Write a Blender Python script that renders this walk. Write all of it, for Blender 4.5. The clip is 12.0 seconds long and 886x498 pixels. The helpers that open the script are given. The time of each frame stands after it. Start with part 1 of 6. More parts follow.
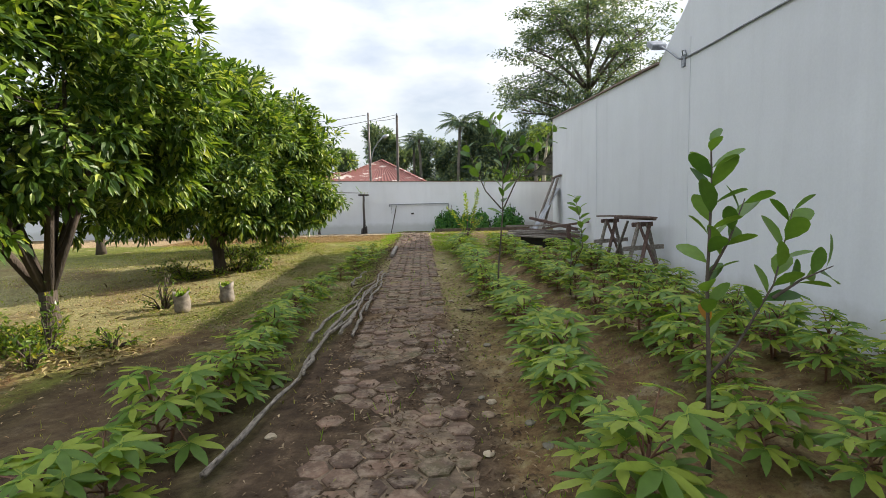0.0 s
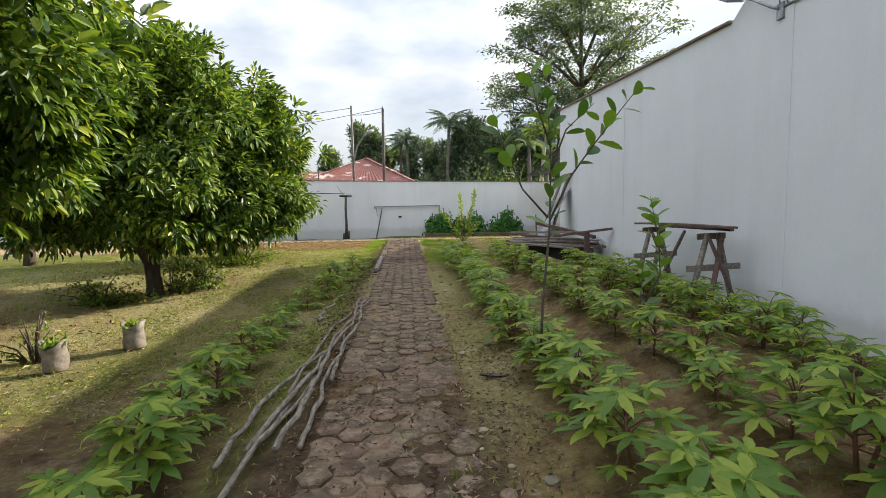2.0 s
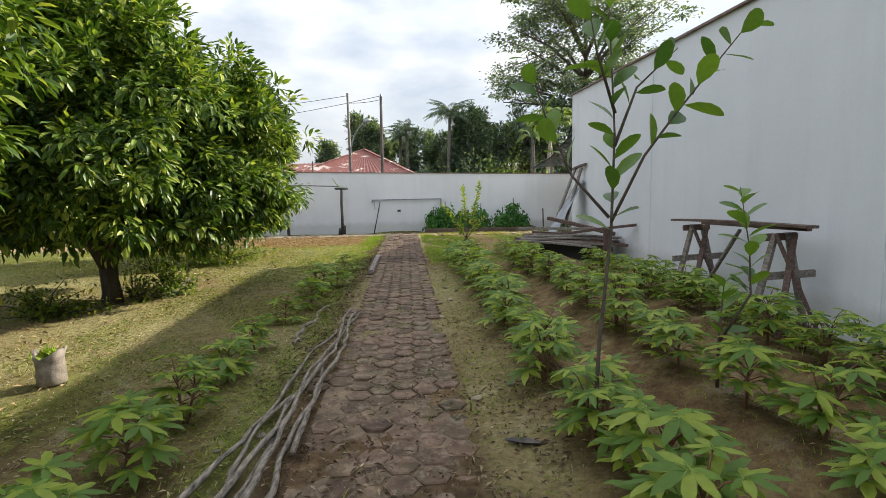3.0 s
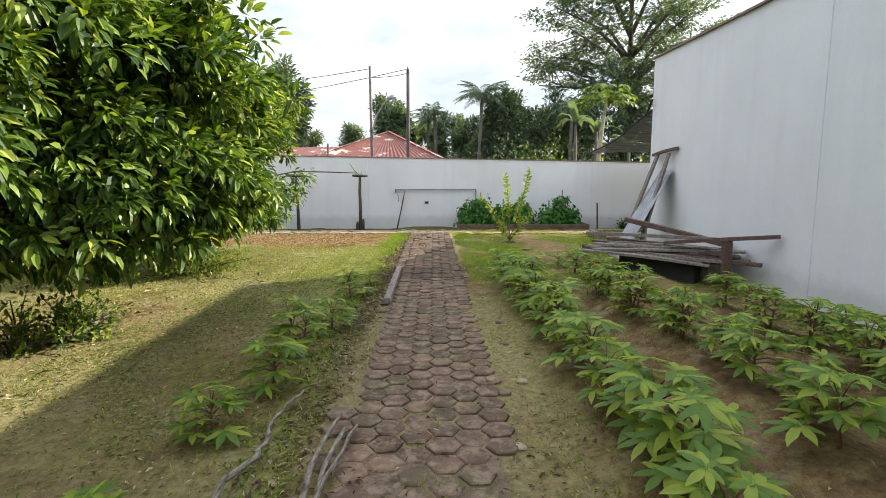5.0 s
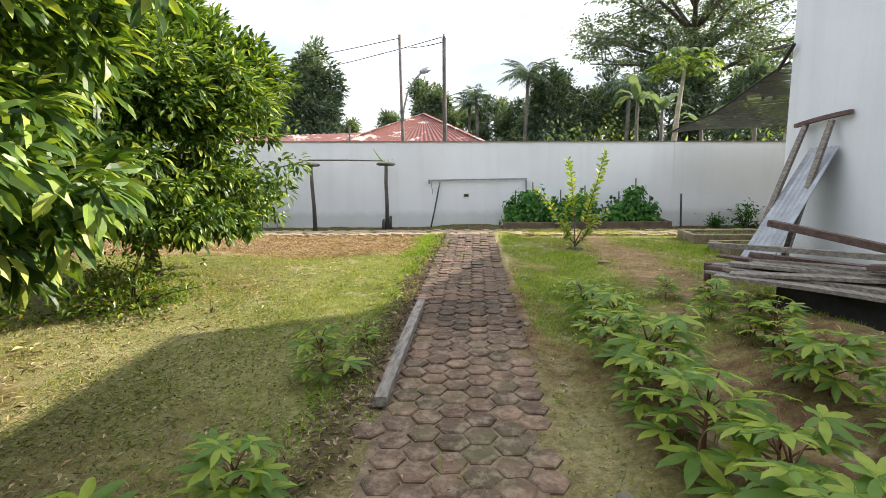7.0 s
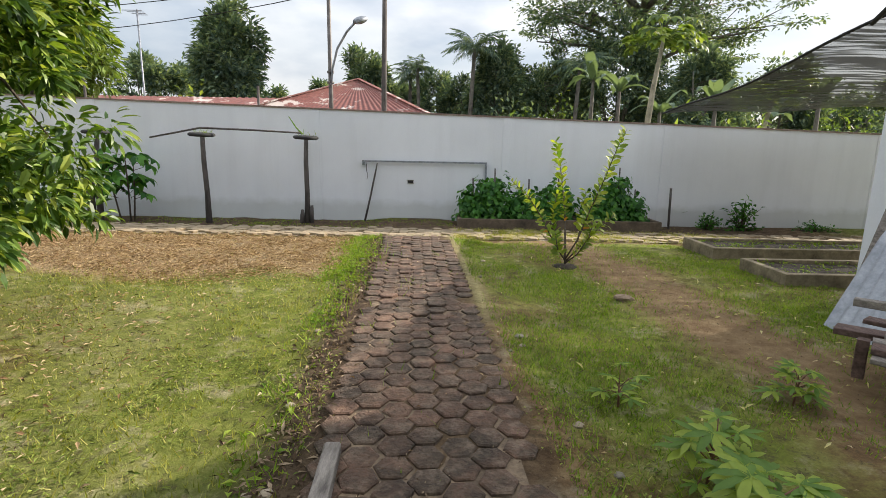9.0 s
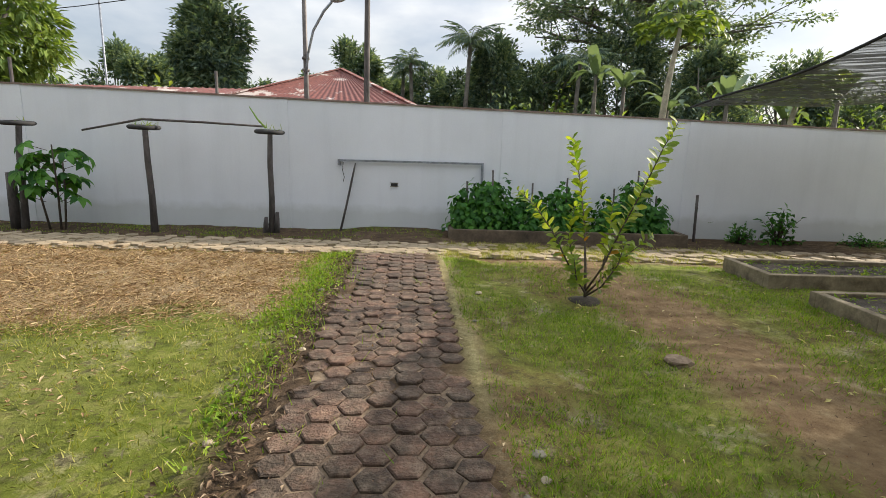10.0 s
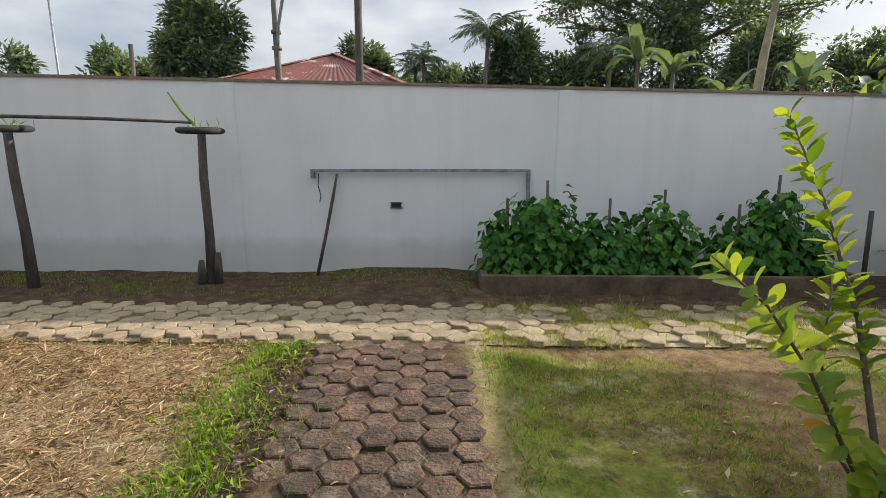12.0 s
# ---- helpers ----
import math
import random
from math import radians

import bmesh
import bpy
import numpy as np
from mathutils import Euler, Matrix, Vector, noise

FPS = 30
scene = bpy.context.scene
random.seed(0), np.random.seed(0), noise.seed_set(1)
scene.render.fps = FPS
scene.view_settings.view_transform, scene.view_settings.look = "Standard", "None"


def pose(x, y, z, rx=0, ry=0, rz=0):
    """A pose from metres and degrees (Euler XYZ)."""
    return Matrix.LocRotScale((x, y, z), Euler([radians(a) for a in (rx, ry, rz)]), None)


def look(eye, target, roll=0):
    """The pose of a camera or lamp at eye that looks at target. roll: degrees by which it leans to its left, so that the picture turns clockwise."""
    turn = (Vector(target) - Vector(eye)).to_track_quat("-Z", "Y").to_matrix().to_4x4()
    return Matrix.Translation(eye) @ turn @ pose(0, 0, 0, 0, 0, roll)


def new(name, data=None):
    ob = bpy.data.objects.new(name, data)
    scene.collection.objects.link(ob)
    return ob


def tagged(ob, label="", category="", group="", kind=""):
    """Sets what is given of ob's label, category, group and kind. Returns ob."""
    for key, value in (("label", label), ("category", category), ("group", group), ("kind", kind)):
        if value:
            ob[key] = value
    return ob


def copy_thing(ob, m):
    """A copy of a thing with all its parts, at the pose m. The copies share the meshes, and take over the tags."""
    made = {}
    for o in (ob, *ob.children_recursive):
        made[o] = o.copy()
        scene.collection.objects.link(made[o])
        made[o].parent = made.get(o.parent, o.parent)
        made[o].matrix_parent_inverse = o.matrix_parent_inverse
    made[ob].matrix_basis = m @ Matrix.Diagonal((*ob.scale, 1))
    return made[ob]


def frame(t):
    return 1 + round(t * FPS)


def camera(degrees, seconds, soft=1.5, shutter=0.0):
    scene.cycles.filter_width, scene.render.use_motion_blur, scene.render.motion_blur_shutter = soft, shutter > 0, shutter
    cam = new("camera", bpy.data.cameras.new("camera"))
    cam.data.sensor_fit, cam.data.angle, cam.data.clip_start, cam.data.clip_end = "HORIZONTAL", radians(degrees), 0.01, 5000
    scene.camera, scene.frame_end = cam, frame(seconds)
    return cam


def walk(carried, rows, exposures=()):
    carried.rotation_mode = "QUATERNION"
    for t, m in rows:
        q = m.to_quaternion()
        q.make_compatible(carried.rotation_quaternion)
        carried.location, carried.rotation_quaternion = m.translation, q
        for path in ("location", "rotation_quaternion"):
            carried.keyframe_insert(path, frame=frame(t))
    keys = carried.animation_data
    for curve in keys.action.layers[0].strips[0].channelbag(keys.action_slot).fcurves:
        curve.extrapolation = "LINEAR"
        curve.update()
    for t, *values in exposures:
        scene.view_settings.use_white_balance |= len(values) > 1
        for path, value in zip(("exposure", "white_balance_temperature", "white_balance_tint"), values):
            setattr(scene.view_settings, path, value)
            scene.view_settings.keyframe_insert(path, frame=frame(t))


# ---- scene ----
cam = camera(83.2, 12.0, soft=0.8)
PATH = [
    (0, (0.52, 2.763, 1.253), (0.475, 4.753, 1.06), -1.4),
    (0.5, (0.47, 3.281, 1.256), (0.484, 5.273, 1.069), -1.3),
    (1, (0.343, 3.803, 1.259), (0.338, 5.794, 1.069), -1.1),
    (1.5, (0.374, 4.33, 1.278), (0.384, 6.32, 1.077), -1.6),
    (2, (0.303, 4.828, 1.271), (0.313, 6.819, 1.083), -1.2),
    (2.5, (0.297, 5.34, 1.283), (0.315, 7.33, 1.081), -1.6),
    (3, (0.255, 5.926, 1.268), (0.264, 7.914, 1.053), -1.2),
    (3.2, (0.246, 6.137, 1.276), (0.132, 8.122, 1.056), -1.4),
    (4.8, (0.0, 8.38, 1.325), (-0.068, 10.363, 1.072), -0.3),
    (5, (-0.031, 8.682, 1.321), (-0.121, 10.663, 1.061), -0.3),
    (5.5, (-0.033, 9.428, 1.312), (-0.365, 11.384, 1.055), -0.7),
    (6, (-0.12, 10.047, 1.301), (-0.573, 11.978, 1.045), 0.2),
    (6.5, (-0.101, 10.717, 1.294), (-0.585, 12.64, 1.032), -0.8),
    (7, (-0.181, 11.449, 1.312), (-0.439, 13.41, 1.012), -1.1),
    (7.2, (-0.215, 11.706, 1.326), (-0.435, 13.655, 0.936), -0.9),
    (8.8, (-0.567, 13.957, 1.365), (-0.562, 15.92, 0.981), 1.4),
    (9, (-0.567, 14.241, 1.354), (-0.569, 16.204, 0.971), 1.1),
    (9.5, (-0.506, 14.95, 1.361), (-0.591, 16.912, 0.984), 1.2),
    (10, (-0.468, 15.774, 1.359), (-0.448, 17.736, 0.97), 1.6),
    (10.5, (-0.522, 16.567, 1.341), (-0.252, 18.508, 0.938), 2.7),
    (11, (-0.556, 17.303, 1.348), (-0.179, 19.239, 1.018), 3.1),
    (11.5, (-0.588, 18.09, 1.336), (-0.608, 20.057, 0.978), 0.8),
    (12, (-0.567, 18.897, 1.341), (-0.618, 20.86, 0.962), -0.0),
]
walk(cam, [(t, look(eye, target, roll)) for t, eye, target, roll in PATH], [(0.0, 0.97), (1.5, 0.96), (2.0, 0.93), (2.5, 0.75), (3.0, 0.9), (5.0, 1.17), (6.5, 1.3), (7.2, 1.3), (9.0, 0.85), (10.0, 0.75), (11.0, 0.42), (12.0, 0.56)])

# ---- light ----
SUN_FROM = Vector((1.77, 1.03, 1.0)).normalized()
sun = new("sun", bpy.data.lights.new("sun", "SUN"))
sun.data.energy, sun.data.angle, sun.data.color = 5.0, radians(0.6), (1.0, 0.9, 0.77)
sun.matrix_world = look(SUN_FROM * 60, (0, 0, 0))


def sky_world():
    w = bpy.data.worlds.new("sky")
    scene.world = w
    w.use_nodes = True
    nt = w.node_tree
    nt.nodes.clear()
    out, bg = nt.nodes.new("ShaderNodeOutputWorld"), nt.nodes.new("ShaderNodeBackground")
    sky = nt.nodes.new("ShaderNodeTexSky")
    sky.sky_type, sky.sun_disc = "NISHITA", False
    sky.sun_elevation = math.asin(SUN_FROM.z)
    sky.sun_rotation = math.atan2(SUN_FROM.x, SUN_FROM.y)
    tc, mp = nt.nodes.new("ShaderNodeTexCoord"), nt.nodes.new("ShaderNodeMapping")
    mp.inputs["Scale"].default_value = (1.0, 1.0, 2.6)
    no = nt.nodes.new("ShaderNodeTexNoise")
    no.inputs["Scale"].default_value, no.inputs["Detail"].default_value, no.inputs["Roughness"].default_value = 2.6, 7, 0.55
    ramp = nt.nodes.new("ShaderNodeValToRGB")
    ramp.color_ramp.elements[0].position, ramp.color_ramp.elements[1].position = 0.30, 0.66
    ramp.color_ramp.elements[0].color, ramp.color_ramp.elements[1].color = (0.5, 0.5, 0.5, 1), (1, 1, 1, 1)
    # overcast brightening towards the zenith: (1 + 2 sin elevation) / 3
    sep, grad = nt.nodes.new("ShaderNodeSeparateXYZ"), nt.nodes.new("ShaderNodeMath")
    grad.operation = "MULTIPLY_ADD"
    grad.inputs[1].default_value, grad.inputs[2].default_value = 0.667, 0.333
    grad.use_clamp = True
    nt.links.new(tc.outputs["Generated"], sep.inputs[0])
    nt.links.new(sep.outputs["Z"], grad.inputs[0])
    fine = nt.nodes.new("ShaderNodeTexNoise")
    fine.inputs["Scale"].default_value, fine.inputs["Detail"].default_value = 5.5, 8
    shade = nt.nodes.new("ShaderNodeValToRGB")
    shade.color_ramp.elements[0].position, shade.color_ramp.elements[1].position = 0.34, 0.62
    shade.color_ramp.elements[0].color, shade.color_ramp.elements[1].color = (11.0, 11.9, 13.4, 1), (16.0, 16.3, 16.6, 1)
    nt.links.new(mp.outputs["Vector"], fine.inputs["Vector"])
    nt.links.new(fine.outputs["Fac"], shade.inputs["Fac"])
    cloud = nt.nodes.new("ShaderNodeMixRGB")
    cloud.blend_type, cloud.inputs[0].default_value = "MULTIPLY", 1.0
    nt.links.new(shade.outputs["Color"], cloud.inputs[1])
    nt.links.new(grad.outputs[0], cloud.inputs[2])
    mix = nt.nodes.new("ShaderNodeMixRGB")
    nt.links.new(tc.outputs["Generated"], mp.inputs["Vector"])
    nt.links.new(mp.outputs["Vector"], no.inputs["Vector"])
    nt.links.new(no.outputs["Fac"], ramp.inputs["Fac"])
    nt.links.new(ramp.outputs["Color"], mix.inputs[0])
    nt.links.new(sky.outputs["Color"], mix.inputs[1])
    nt.links.new(cloud.outputs["Color"], mix.inputs[2])
    nt.links.new(mix.outputs["Color"], bg.inputs["Color"])
    bg.inputs["Strength"].default_value = 0.078
    nt.links.new(bg.outputs["Background"], out.inputs["Surface"])


sky_world()

# ---- materials ----


def node_mat(name):
    m = bpy.data.materials.new(name)
    m.use_nodes = True
    nt = m.node_tree
    return m, nt, nt.nodes["Principled BSDF"]


def add_noise(nt, scale, detail=6, rough=0.6, coords="Object", stretch=(1, 1, 1)):
    tc, mp, no = nt.nodes.new("ShaderNodeTexCoord"), nt.nodes.new("ShaderNodeMapping"), nt.nodes.new("ShaderNodeTexNoise")
    mp.inputs["Scale"].default_value = stretch
    no.inputs["Scale"].default_value, no.inputs["Detail"].default_value, no.inputs["Roughness"].default_value = scale, detail, rough
    nt.links.new(nt.nodes.new("ShaderNodeNewGeometry").outputs["Position"] if coords == "World" else tc.outputs[coords], mp.inputs["Vector"])
    nt.links.new(mp.outputs["Vector"], no.inputs["Vector"])
    return no.outputs["Fac"]


def add_ramp(nt, fac, stops):
    r = nt.nodes.new("ShaderNodeValToRGB")
    el = r.color_ramp.elements
    while len(el) < len(stops):
        el.new(0.5)
    for e, (p, c) in zip(el, stops):
        e.position, e.color = p, (*c, 1) if len(c) == 3 else c
    nt.links.new(fac, r.inputs["Fac"])
    return r.outputs["Color"]


def add_mix(nt, fac, a, b, mode="MIX"):
    m = nt.nodes.new("ShaderNodeMixRGB")
    m.blend_type = mode
    for i, v in enumerate((fac, a, b)):
        if isinstance(v, (int, float)):
            m.inputs[i].default_value = v
        elif isinstance(v, tuple):
            m.inputs[i].default_value = (*v, 1)
        else:
            nt.links.new(v, m.inputs[i])
    return m.outputs["Color"]


def add_bump(nt, b, height, strength, distance=0.02):
    n = nt.nodes.new("ShaderNodeBump")
    n.inputs["Strength"].default_value, n.inputs["Distance"].default_value = strength, distance
    nt.links.new(height, n.inputs["Height"])
    nt.links.new(n.outputs["Normal"], b.inputs["Normal"])


def grey(v):
    return (v, v, v)


def mat_plain(name, dark, light, scale=8, rough=0.8, bump=0.3, dist=0.01, metal=0.0, stretch=(1, 1, 1), coords="Object", per_piece=0.0):
    """Two colours broken up by coarse and fine noise, with relief; per_piece varies the value between pieces."""
    m, nt, b = node_mat(name)
    f1 = add_noise(nt, scale, 8, 0.65, coords, stretch)
    f2 = add_noise(nt, scale * 7, 4, 0.6, coords, stretch)
    col = add_ramp(nt, f1, [(0.3, dark), (0.7, light)])
    col = add_mix(nt, 0.55, col, add_ramp(nt, f2, [(0.25, grey(0.45)), (0.75, grey(1.0))]), "MULTIPLY")
    if per_piece:
        info = nt.nodes.new("ShaderNodeObjectInfo")
        col = add_mix(nt, 1.0, col, add_ramp(nt, info.outputs["Random"], [(0.0, grey(1 - per_piece)), (1.0, grey(1.0))]), "MULTIPLY")
    nt.links.new(col, b.inputs["Base Color"])
    b.inputs["Roughness"].default_value, b.inputs["Metallic"].default_value = rough, metal
    if bump:
        add_bump(nt, b, f2, bump, dist)
    return m


def mat_leaf(name, stops, rough=0.45, translucent=0.35, spec=0.4, grain=30):
    """Leaf: colour varies from leaf to leaf, light shines through."""
    m, nt, b = node_mat(name)
    geo = nt.nodes.new("ShaderNodeNewGeometry")
    col = add_ramp(nt, geo.outputs["Random Per Island"], stops)
    f = add_noise(nt, grain, 3)
    col = add_mix(nt, 0.5, col, add_ramp(nt, f, [(0.3, grey(0.6)), (0.7, grey(1.0))]), "MULTIPLY")
    nt.links.new(col, b.inputs["Base Color"])
    b.inputs["Roughness"].default_value = rough
    b.inputs["Specular IOR Level"].default_value = spec
    tr = nt.nodes.new("ShaderNodeBsdfTranslucent")
    nt.links.new(add_mix(nt, 1.0, col, (1.5, 1.45, 0.6), "MULTIPLY"), tr.inputs["Color"])
    mx = nt.nodes.new("ShaderNodeMixShader")
    mx.inputs[0].default_value = translucent
    out = nt.nodes["Material Output"]
    nt.links.new(b.outputs[0], mx.inputs[1])
    nt.links.new(tr.outputs[0], mx.inputs[2])
    nt.links.new(mx.outputs[0], out.inputs["Surface"])
    return m


def mat_wall(name, base, stain_z=0.16):
    """White-washed plaster: trowel mottling, faint runs from the top, damp and moss near the ground."""
    m, nt, b = node_mat(name)
    big = add_noise(nt, 0.7, 5, 0.6)
    fine = add_noise(nt, 40, 4, 0.6)
    runs = add_noise(nt, 3.0, 5, 0.6, "Object", (1.0, 1.0, 0.07))
    patch = add_noise(nt, 2.6, 6, 0.65)
    col = add_ramp(nt, big, [(0.3, tuple(c * 0.9 for c in base)), (0.7, base)])
    col = add_mix(nt, 0.35, col, add_ramp(nt, runs, [(0.36, grey(0.88)), (0.52, grey(1.0))]), "MULTIPLY")
    col = add_mix(nt, 0.3, col, add_ramp(nt, fine, [(0.3, grey(0.85)), (0.7, grey(1.0))]), "MULTIPLY")
    tc, sep = nt.nodes.new("ShaderNodeTexCoord"), nt.nodes.new("ShaderNodeSeparateXYZ")
    nt.links.new(tc.outputs["Object"], sep.inputs[0])
    add = nt.nodes.new("ShaderNodeMath")
    add.operation = "MULTIPLY_ADD"
    add.inputs[1].default_value = -0.34
    nt.links.new(patch, add.inputs[0])
    nt.links.new(sep.outputs["Z"], add.inputs[2])
    damp = add_ramp(nt, add.outputs[0], [(0.0, grey(0.3)), (stain_z, grey(0.0))])
    nt.links.new(add_mix(nt, damp, col, (0.22, 0.23, 0.16)), b.inputs["Base Color"])
    b.inputs["Roughness"].default_value = 0.88
    add_bump(nt, b, fine, 0.18, 0.006)
    return m


def mat_ground():
    """Bare soil, worn grass and dry litter, laid out by the sheet's own masks and broken up by noise."""
    m, nt, b = node_mat("garden_ground")
    f_big, f_mid, f_fine = add_noise(nt, 0.9, 8, 0.65), add_noise(nt, 7, 8, 0.7), add_noise(nt, 60, 5, 0.7)
    soil = add_ramp(nt, f_mid, [(0.28, (0.08, 0.044, 0.02)), (0.48, (0.22, 0.14, 0.068)), (0.75, (0.42, 0.30, 0.16))])
    turf = add_ramp(nt, f_mid, [(0.25, (0.07, 0.095, 0.014)), (0.5, (0.17, 0.20, 0.03)), (0.78, (0.34, 0.32, 0.11))])
    dry = add_ramp(nt, f_fine, [(0.25, (0.16, 0.10, 0.05)), (0.5, (0.40, 0.29, 0.16)), (0.8, (0.58, 0.46, 0.28))])

    def mask(attr, breakup, lo, hi):
        at = nt.nodes.new("ShaderNodeAttribute")
        at.attribute_name = attr
        ma = nt.nodes.new("ShaderNodeMath")
        ma.operation = "ADD"
        nt.links.new(at.outputs["Fac"], ma.inputs[0])
        nt.links.new(breakup, ma.inputs[1])
        return add_ramp(nt, ma.outputs[0], [(lo, grey(0)), (hi, grey(1))])

    half = nt.nodes.new("ShaderNodeMath")
    half.operation = "MULTIPLY_ADD"
    half.inputs[1].default_value, half.inputs[2].default_value = 0.9, -0.25
    nt.links.new(f_mid, half.inputs[0])
    col = add_mix(nt, mask("dry", half.outputs[0], 0.55, 0.8), soil, dry)
    col = add_mix(nt, mask("grass", half.outputs[0], 0.5, 0.85), col, turf)
    col = add_mix(nt, 0.7, col, add_ramp(nt, f_fine, [(0.25, grey(0.45)), (0.7, grey(1.0))]), "MULTIPLY")
    col = add_mix(nt, 0.5, col, add_ramp(nt, f_big, [(0.3, grey(0.65)), (0.7, grey(1.0))]), "MULTIPLY")
    worn = add_noise(nt, 3.1, 7, 0.7)
    col = add_mix(nt, add_ramp(nt, worn, [(0.54, grey(0)), (0.68, grey(0.65))]), col, add_ramp(nt, f_fine, [(0.3, (0.22, 0.18, 0.11)), (0.7, (0.5, 0.44, 0.31))]))
    dark = add_noise(nt, 11, 6, 0.75)
    col = add_mix(nt, add_ramp(nt, dark, [(0.36, grey(0.75)), (0.46, grey(0))]), col, (0.055, 0.045, 0.025))
    at = nt.nodes.new("ShaderNodeAttribute")
    at.attribute_name = "humus"
    col = add_mix(nt, at.outputs["Fac"], col, add_ramp(nt, f_mid, [(0.3, (0.03, 0.02, 0.013)), (0.55, (0.085, 0.058, 0.036)), (0.78, (0.21, 0.15, 0.10))]))
    trodden = nt.nodes.new("ShaderNodeAttribute")
    trodden.attribute_name = "trodden"
    col = add_mix(nt, trodden.outputs["Fac"], col, add_ramp(nt, f_mid, [(0.3, (0.14, 0.088, 0.045)), (0.55, (0.235, 0.16, 0.085)), (0.78, (0.34, 0.26, 0.15))]))
    # pale soil colour that also lifts the brightness of the shaded ground
    sandy_lift = nt.nodes.new("ShaderNodeAttribute")
    sandy_lift.attribute_name = "sandy_lift"
    f_grit = add_noise(nt, 24, 7, 0.75)
    col = add_mix(nt, sandy_lift.outputs["Fac"], col, add_ramp(nt, f_grit, [(0.3, (0.085, 0.082, 0.034)), (0.5, (0.27, 0.25, 0.11)), (0.72, (0.50, 0.44, 0.24))]))
    nt.links.new(col, b.inputs["Base Color"])
    b.inputs["Roughness"].default_value = 0.95
    b.inputs["Specular IOR Level"].default_value = 0.15
    add_bump(nt, b, f_grit, 0.8, 0.03)
    return m


M_GROUND = mat_ground()
M_WALL = mat_wall("white_plaster", (0.74, 0.76, 0.80))
M_SHED = mat_wall("white_shed_plaster", (0.72, 0.74, 0.79))
M_CAP = mat_plain("wall_capping", (0.16, 0.09, 0.07), (0.32, 0.26, 0.22), 6)
M_PAVER = mat_plain("paver_concrete", (0.045, 0.024, 0.015), (0.27, 0.155, 0.10), 7, 0.9, 1.0, 0.018, coords="World", per_piece=0.5)
M_BARK = mat_plain("bark", (0.035, 0.027, 0.02), (0.125, 0.095, 0.07), 9, 0.9, 0.8, 0.02, stretch=(1, 1, 0.25))
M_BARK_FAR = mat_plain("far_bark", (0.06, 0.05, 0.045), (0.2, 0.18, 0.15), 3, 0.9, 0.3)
M_WOOD = mat_plain("weathered_timber", (0.09, 0.075, 0.065), (0.36, 0.32, 0.28), 6, 0.85, 0.5, 0.01, stretch=(6, 1, 6))
M_WOOD_RED = mat_plain("brown_painted_timber", (0.05, 0.028, 0.022), (0.19, 0.12, 0.10), 7, 0.8, 0.4, 0.01, stretch=(6, 1, 6))
M_STICK = mat_plain("grey_stick", (0.03, 0.024, 0.02), (0.44, 0.38, 0.31), 22, 0.9, 0.5, 0.01, stretch=(3, 0.6, 3))
M_POST = mat_plain("old_post", (0.03, 0.026, 0.024), (0.15, 0.13, 0.12), 8, 0.9, 0.6, 0.01, stretch=(1, 1, 0.3))
M_METAL = mat_plain("grey_metal", (0.16, 0.17, 0.19), (0.42, 0.45, 0.5), 12, 0.5, 0.1, metal=0.6)
M_POLE = mat_plain("pole_steel", (0.07, 0.06, 0.055), (0.2, 0.18, 0.17), 5, 0.6, 0.1, metal=0.3)
M_BLACK = mat_plain("black_plastic", (0.012, 0.012, 0.012), (0.035, 0.034, 0.033), 15, 0.85, 0.1)
M_CONC = mat_plain("mossy_concrete", (0.09, 0.08, 0.055), (0.30, 0.27, 0.21), 4, 0.92, 0.5)
M_ROOF = mat_plain("rusty_roof", (0.17, 0.045, 0.035), (0.36, 0.13, 0.10), 1.6, 0.75, 0.2)
M_TREE_LEAF = mat_leaf("fruit_tree_leaf", [(0.0, (0.025, 0.062, 0.01)), (0.5, (0.078, 0.148, 0.022)), (0.8, (0.2, 0.3, 0.045)), (1.0, (0.42, 0.48, 0.10))], 0.42, 0.3, 0.32)
# distance haze is mixed into this leaf colour: paler and bluer green
M_FAR_LEAF_HAZY = mat_leaf("hazy_far_leaf", [(0.0, (0.065, 0.11, 0.095)), (0.6, (0.15, 0.21, 0.155)), (1.0, (0.27, 0.33, 0.19))], 0.65, 0.35, 0.2, 2)
M_FAR_BRIGHT = mat_leaf("bright_far_leaf", [(0.0, (0.07, 0.12, 0.03)), (0.6, (0.15, 0.23, 0.045)), (1.0, (0.27, 0.35, 0.08))], 0.5, 0.35, 0.3, 3)
M_CASSAVA = mat_leaf("cassava_leaf", [(0.0, (0.11, 0.20, 0.04)), (0.6, (0.19, 0.31, 0.055)), (1.0, (0.33, 0.40, 0.065))], 0.5, 0.45, 0.3)
M_CASSAVA_STEM = mat_plain("cassava_stem", (0.12, 0.045, 0.03), (0.24, 0.12, 0.07), 20, 0.7, 0.2)
M_BEAN = mat_leaf("bean_leaf", [(0.0, (0.02, 0.085, 0.015)), (0.6, (0.055, 0.18, 0.026)), (1.0, (0.11, 0.27, 0.04))], 0.5, 0.3, 0.25)
M_LIME = mat_leaf("guava_leaf", [(0.0, (0.06, 0.11, 0.015)), (0.5, (0.12, 0.2, 0.025)), (0.85, (0.2, 0.28, 0.03)), (1.0, (0.36, 0.30, 0.03))], 0.35, 0.4)
M_GRASS_DRY = mat_leaf("sunlit_dry_grass_blade", [(0.0, (0.16, 0.19, 0.03)), (0.5, (0.28, 0.30, 0.06)), (1.0, (0.46, 0.42, 0.16))], 0.6, 0.4, 0.2)
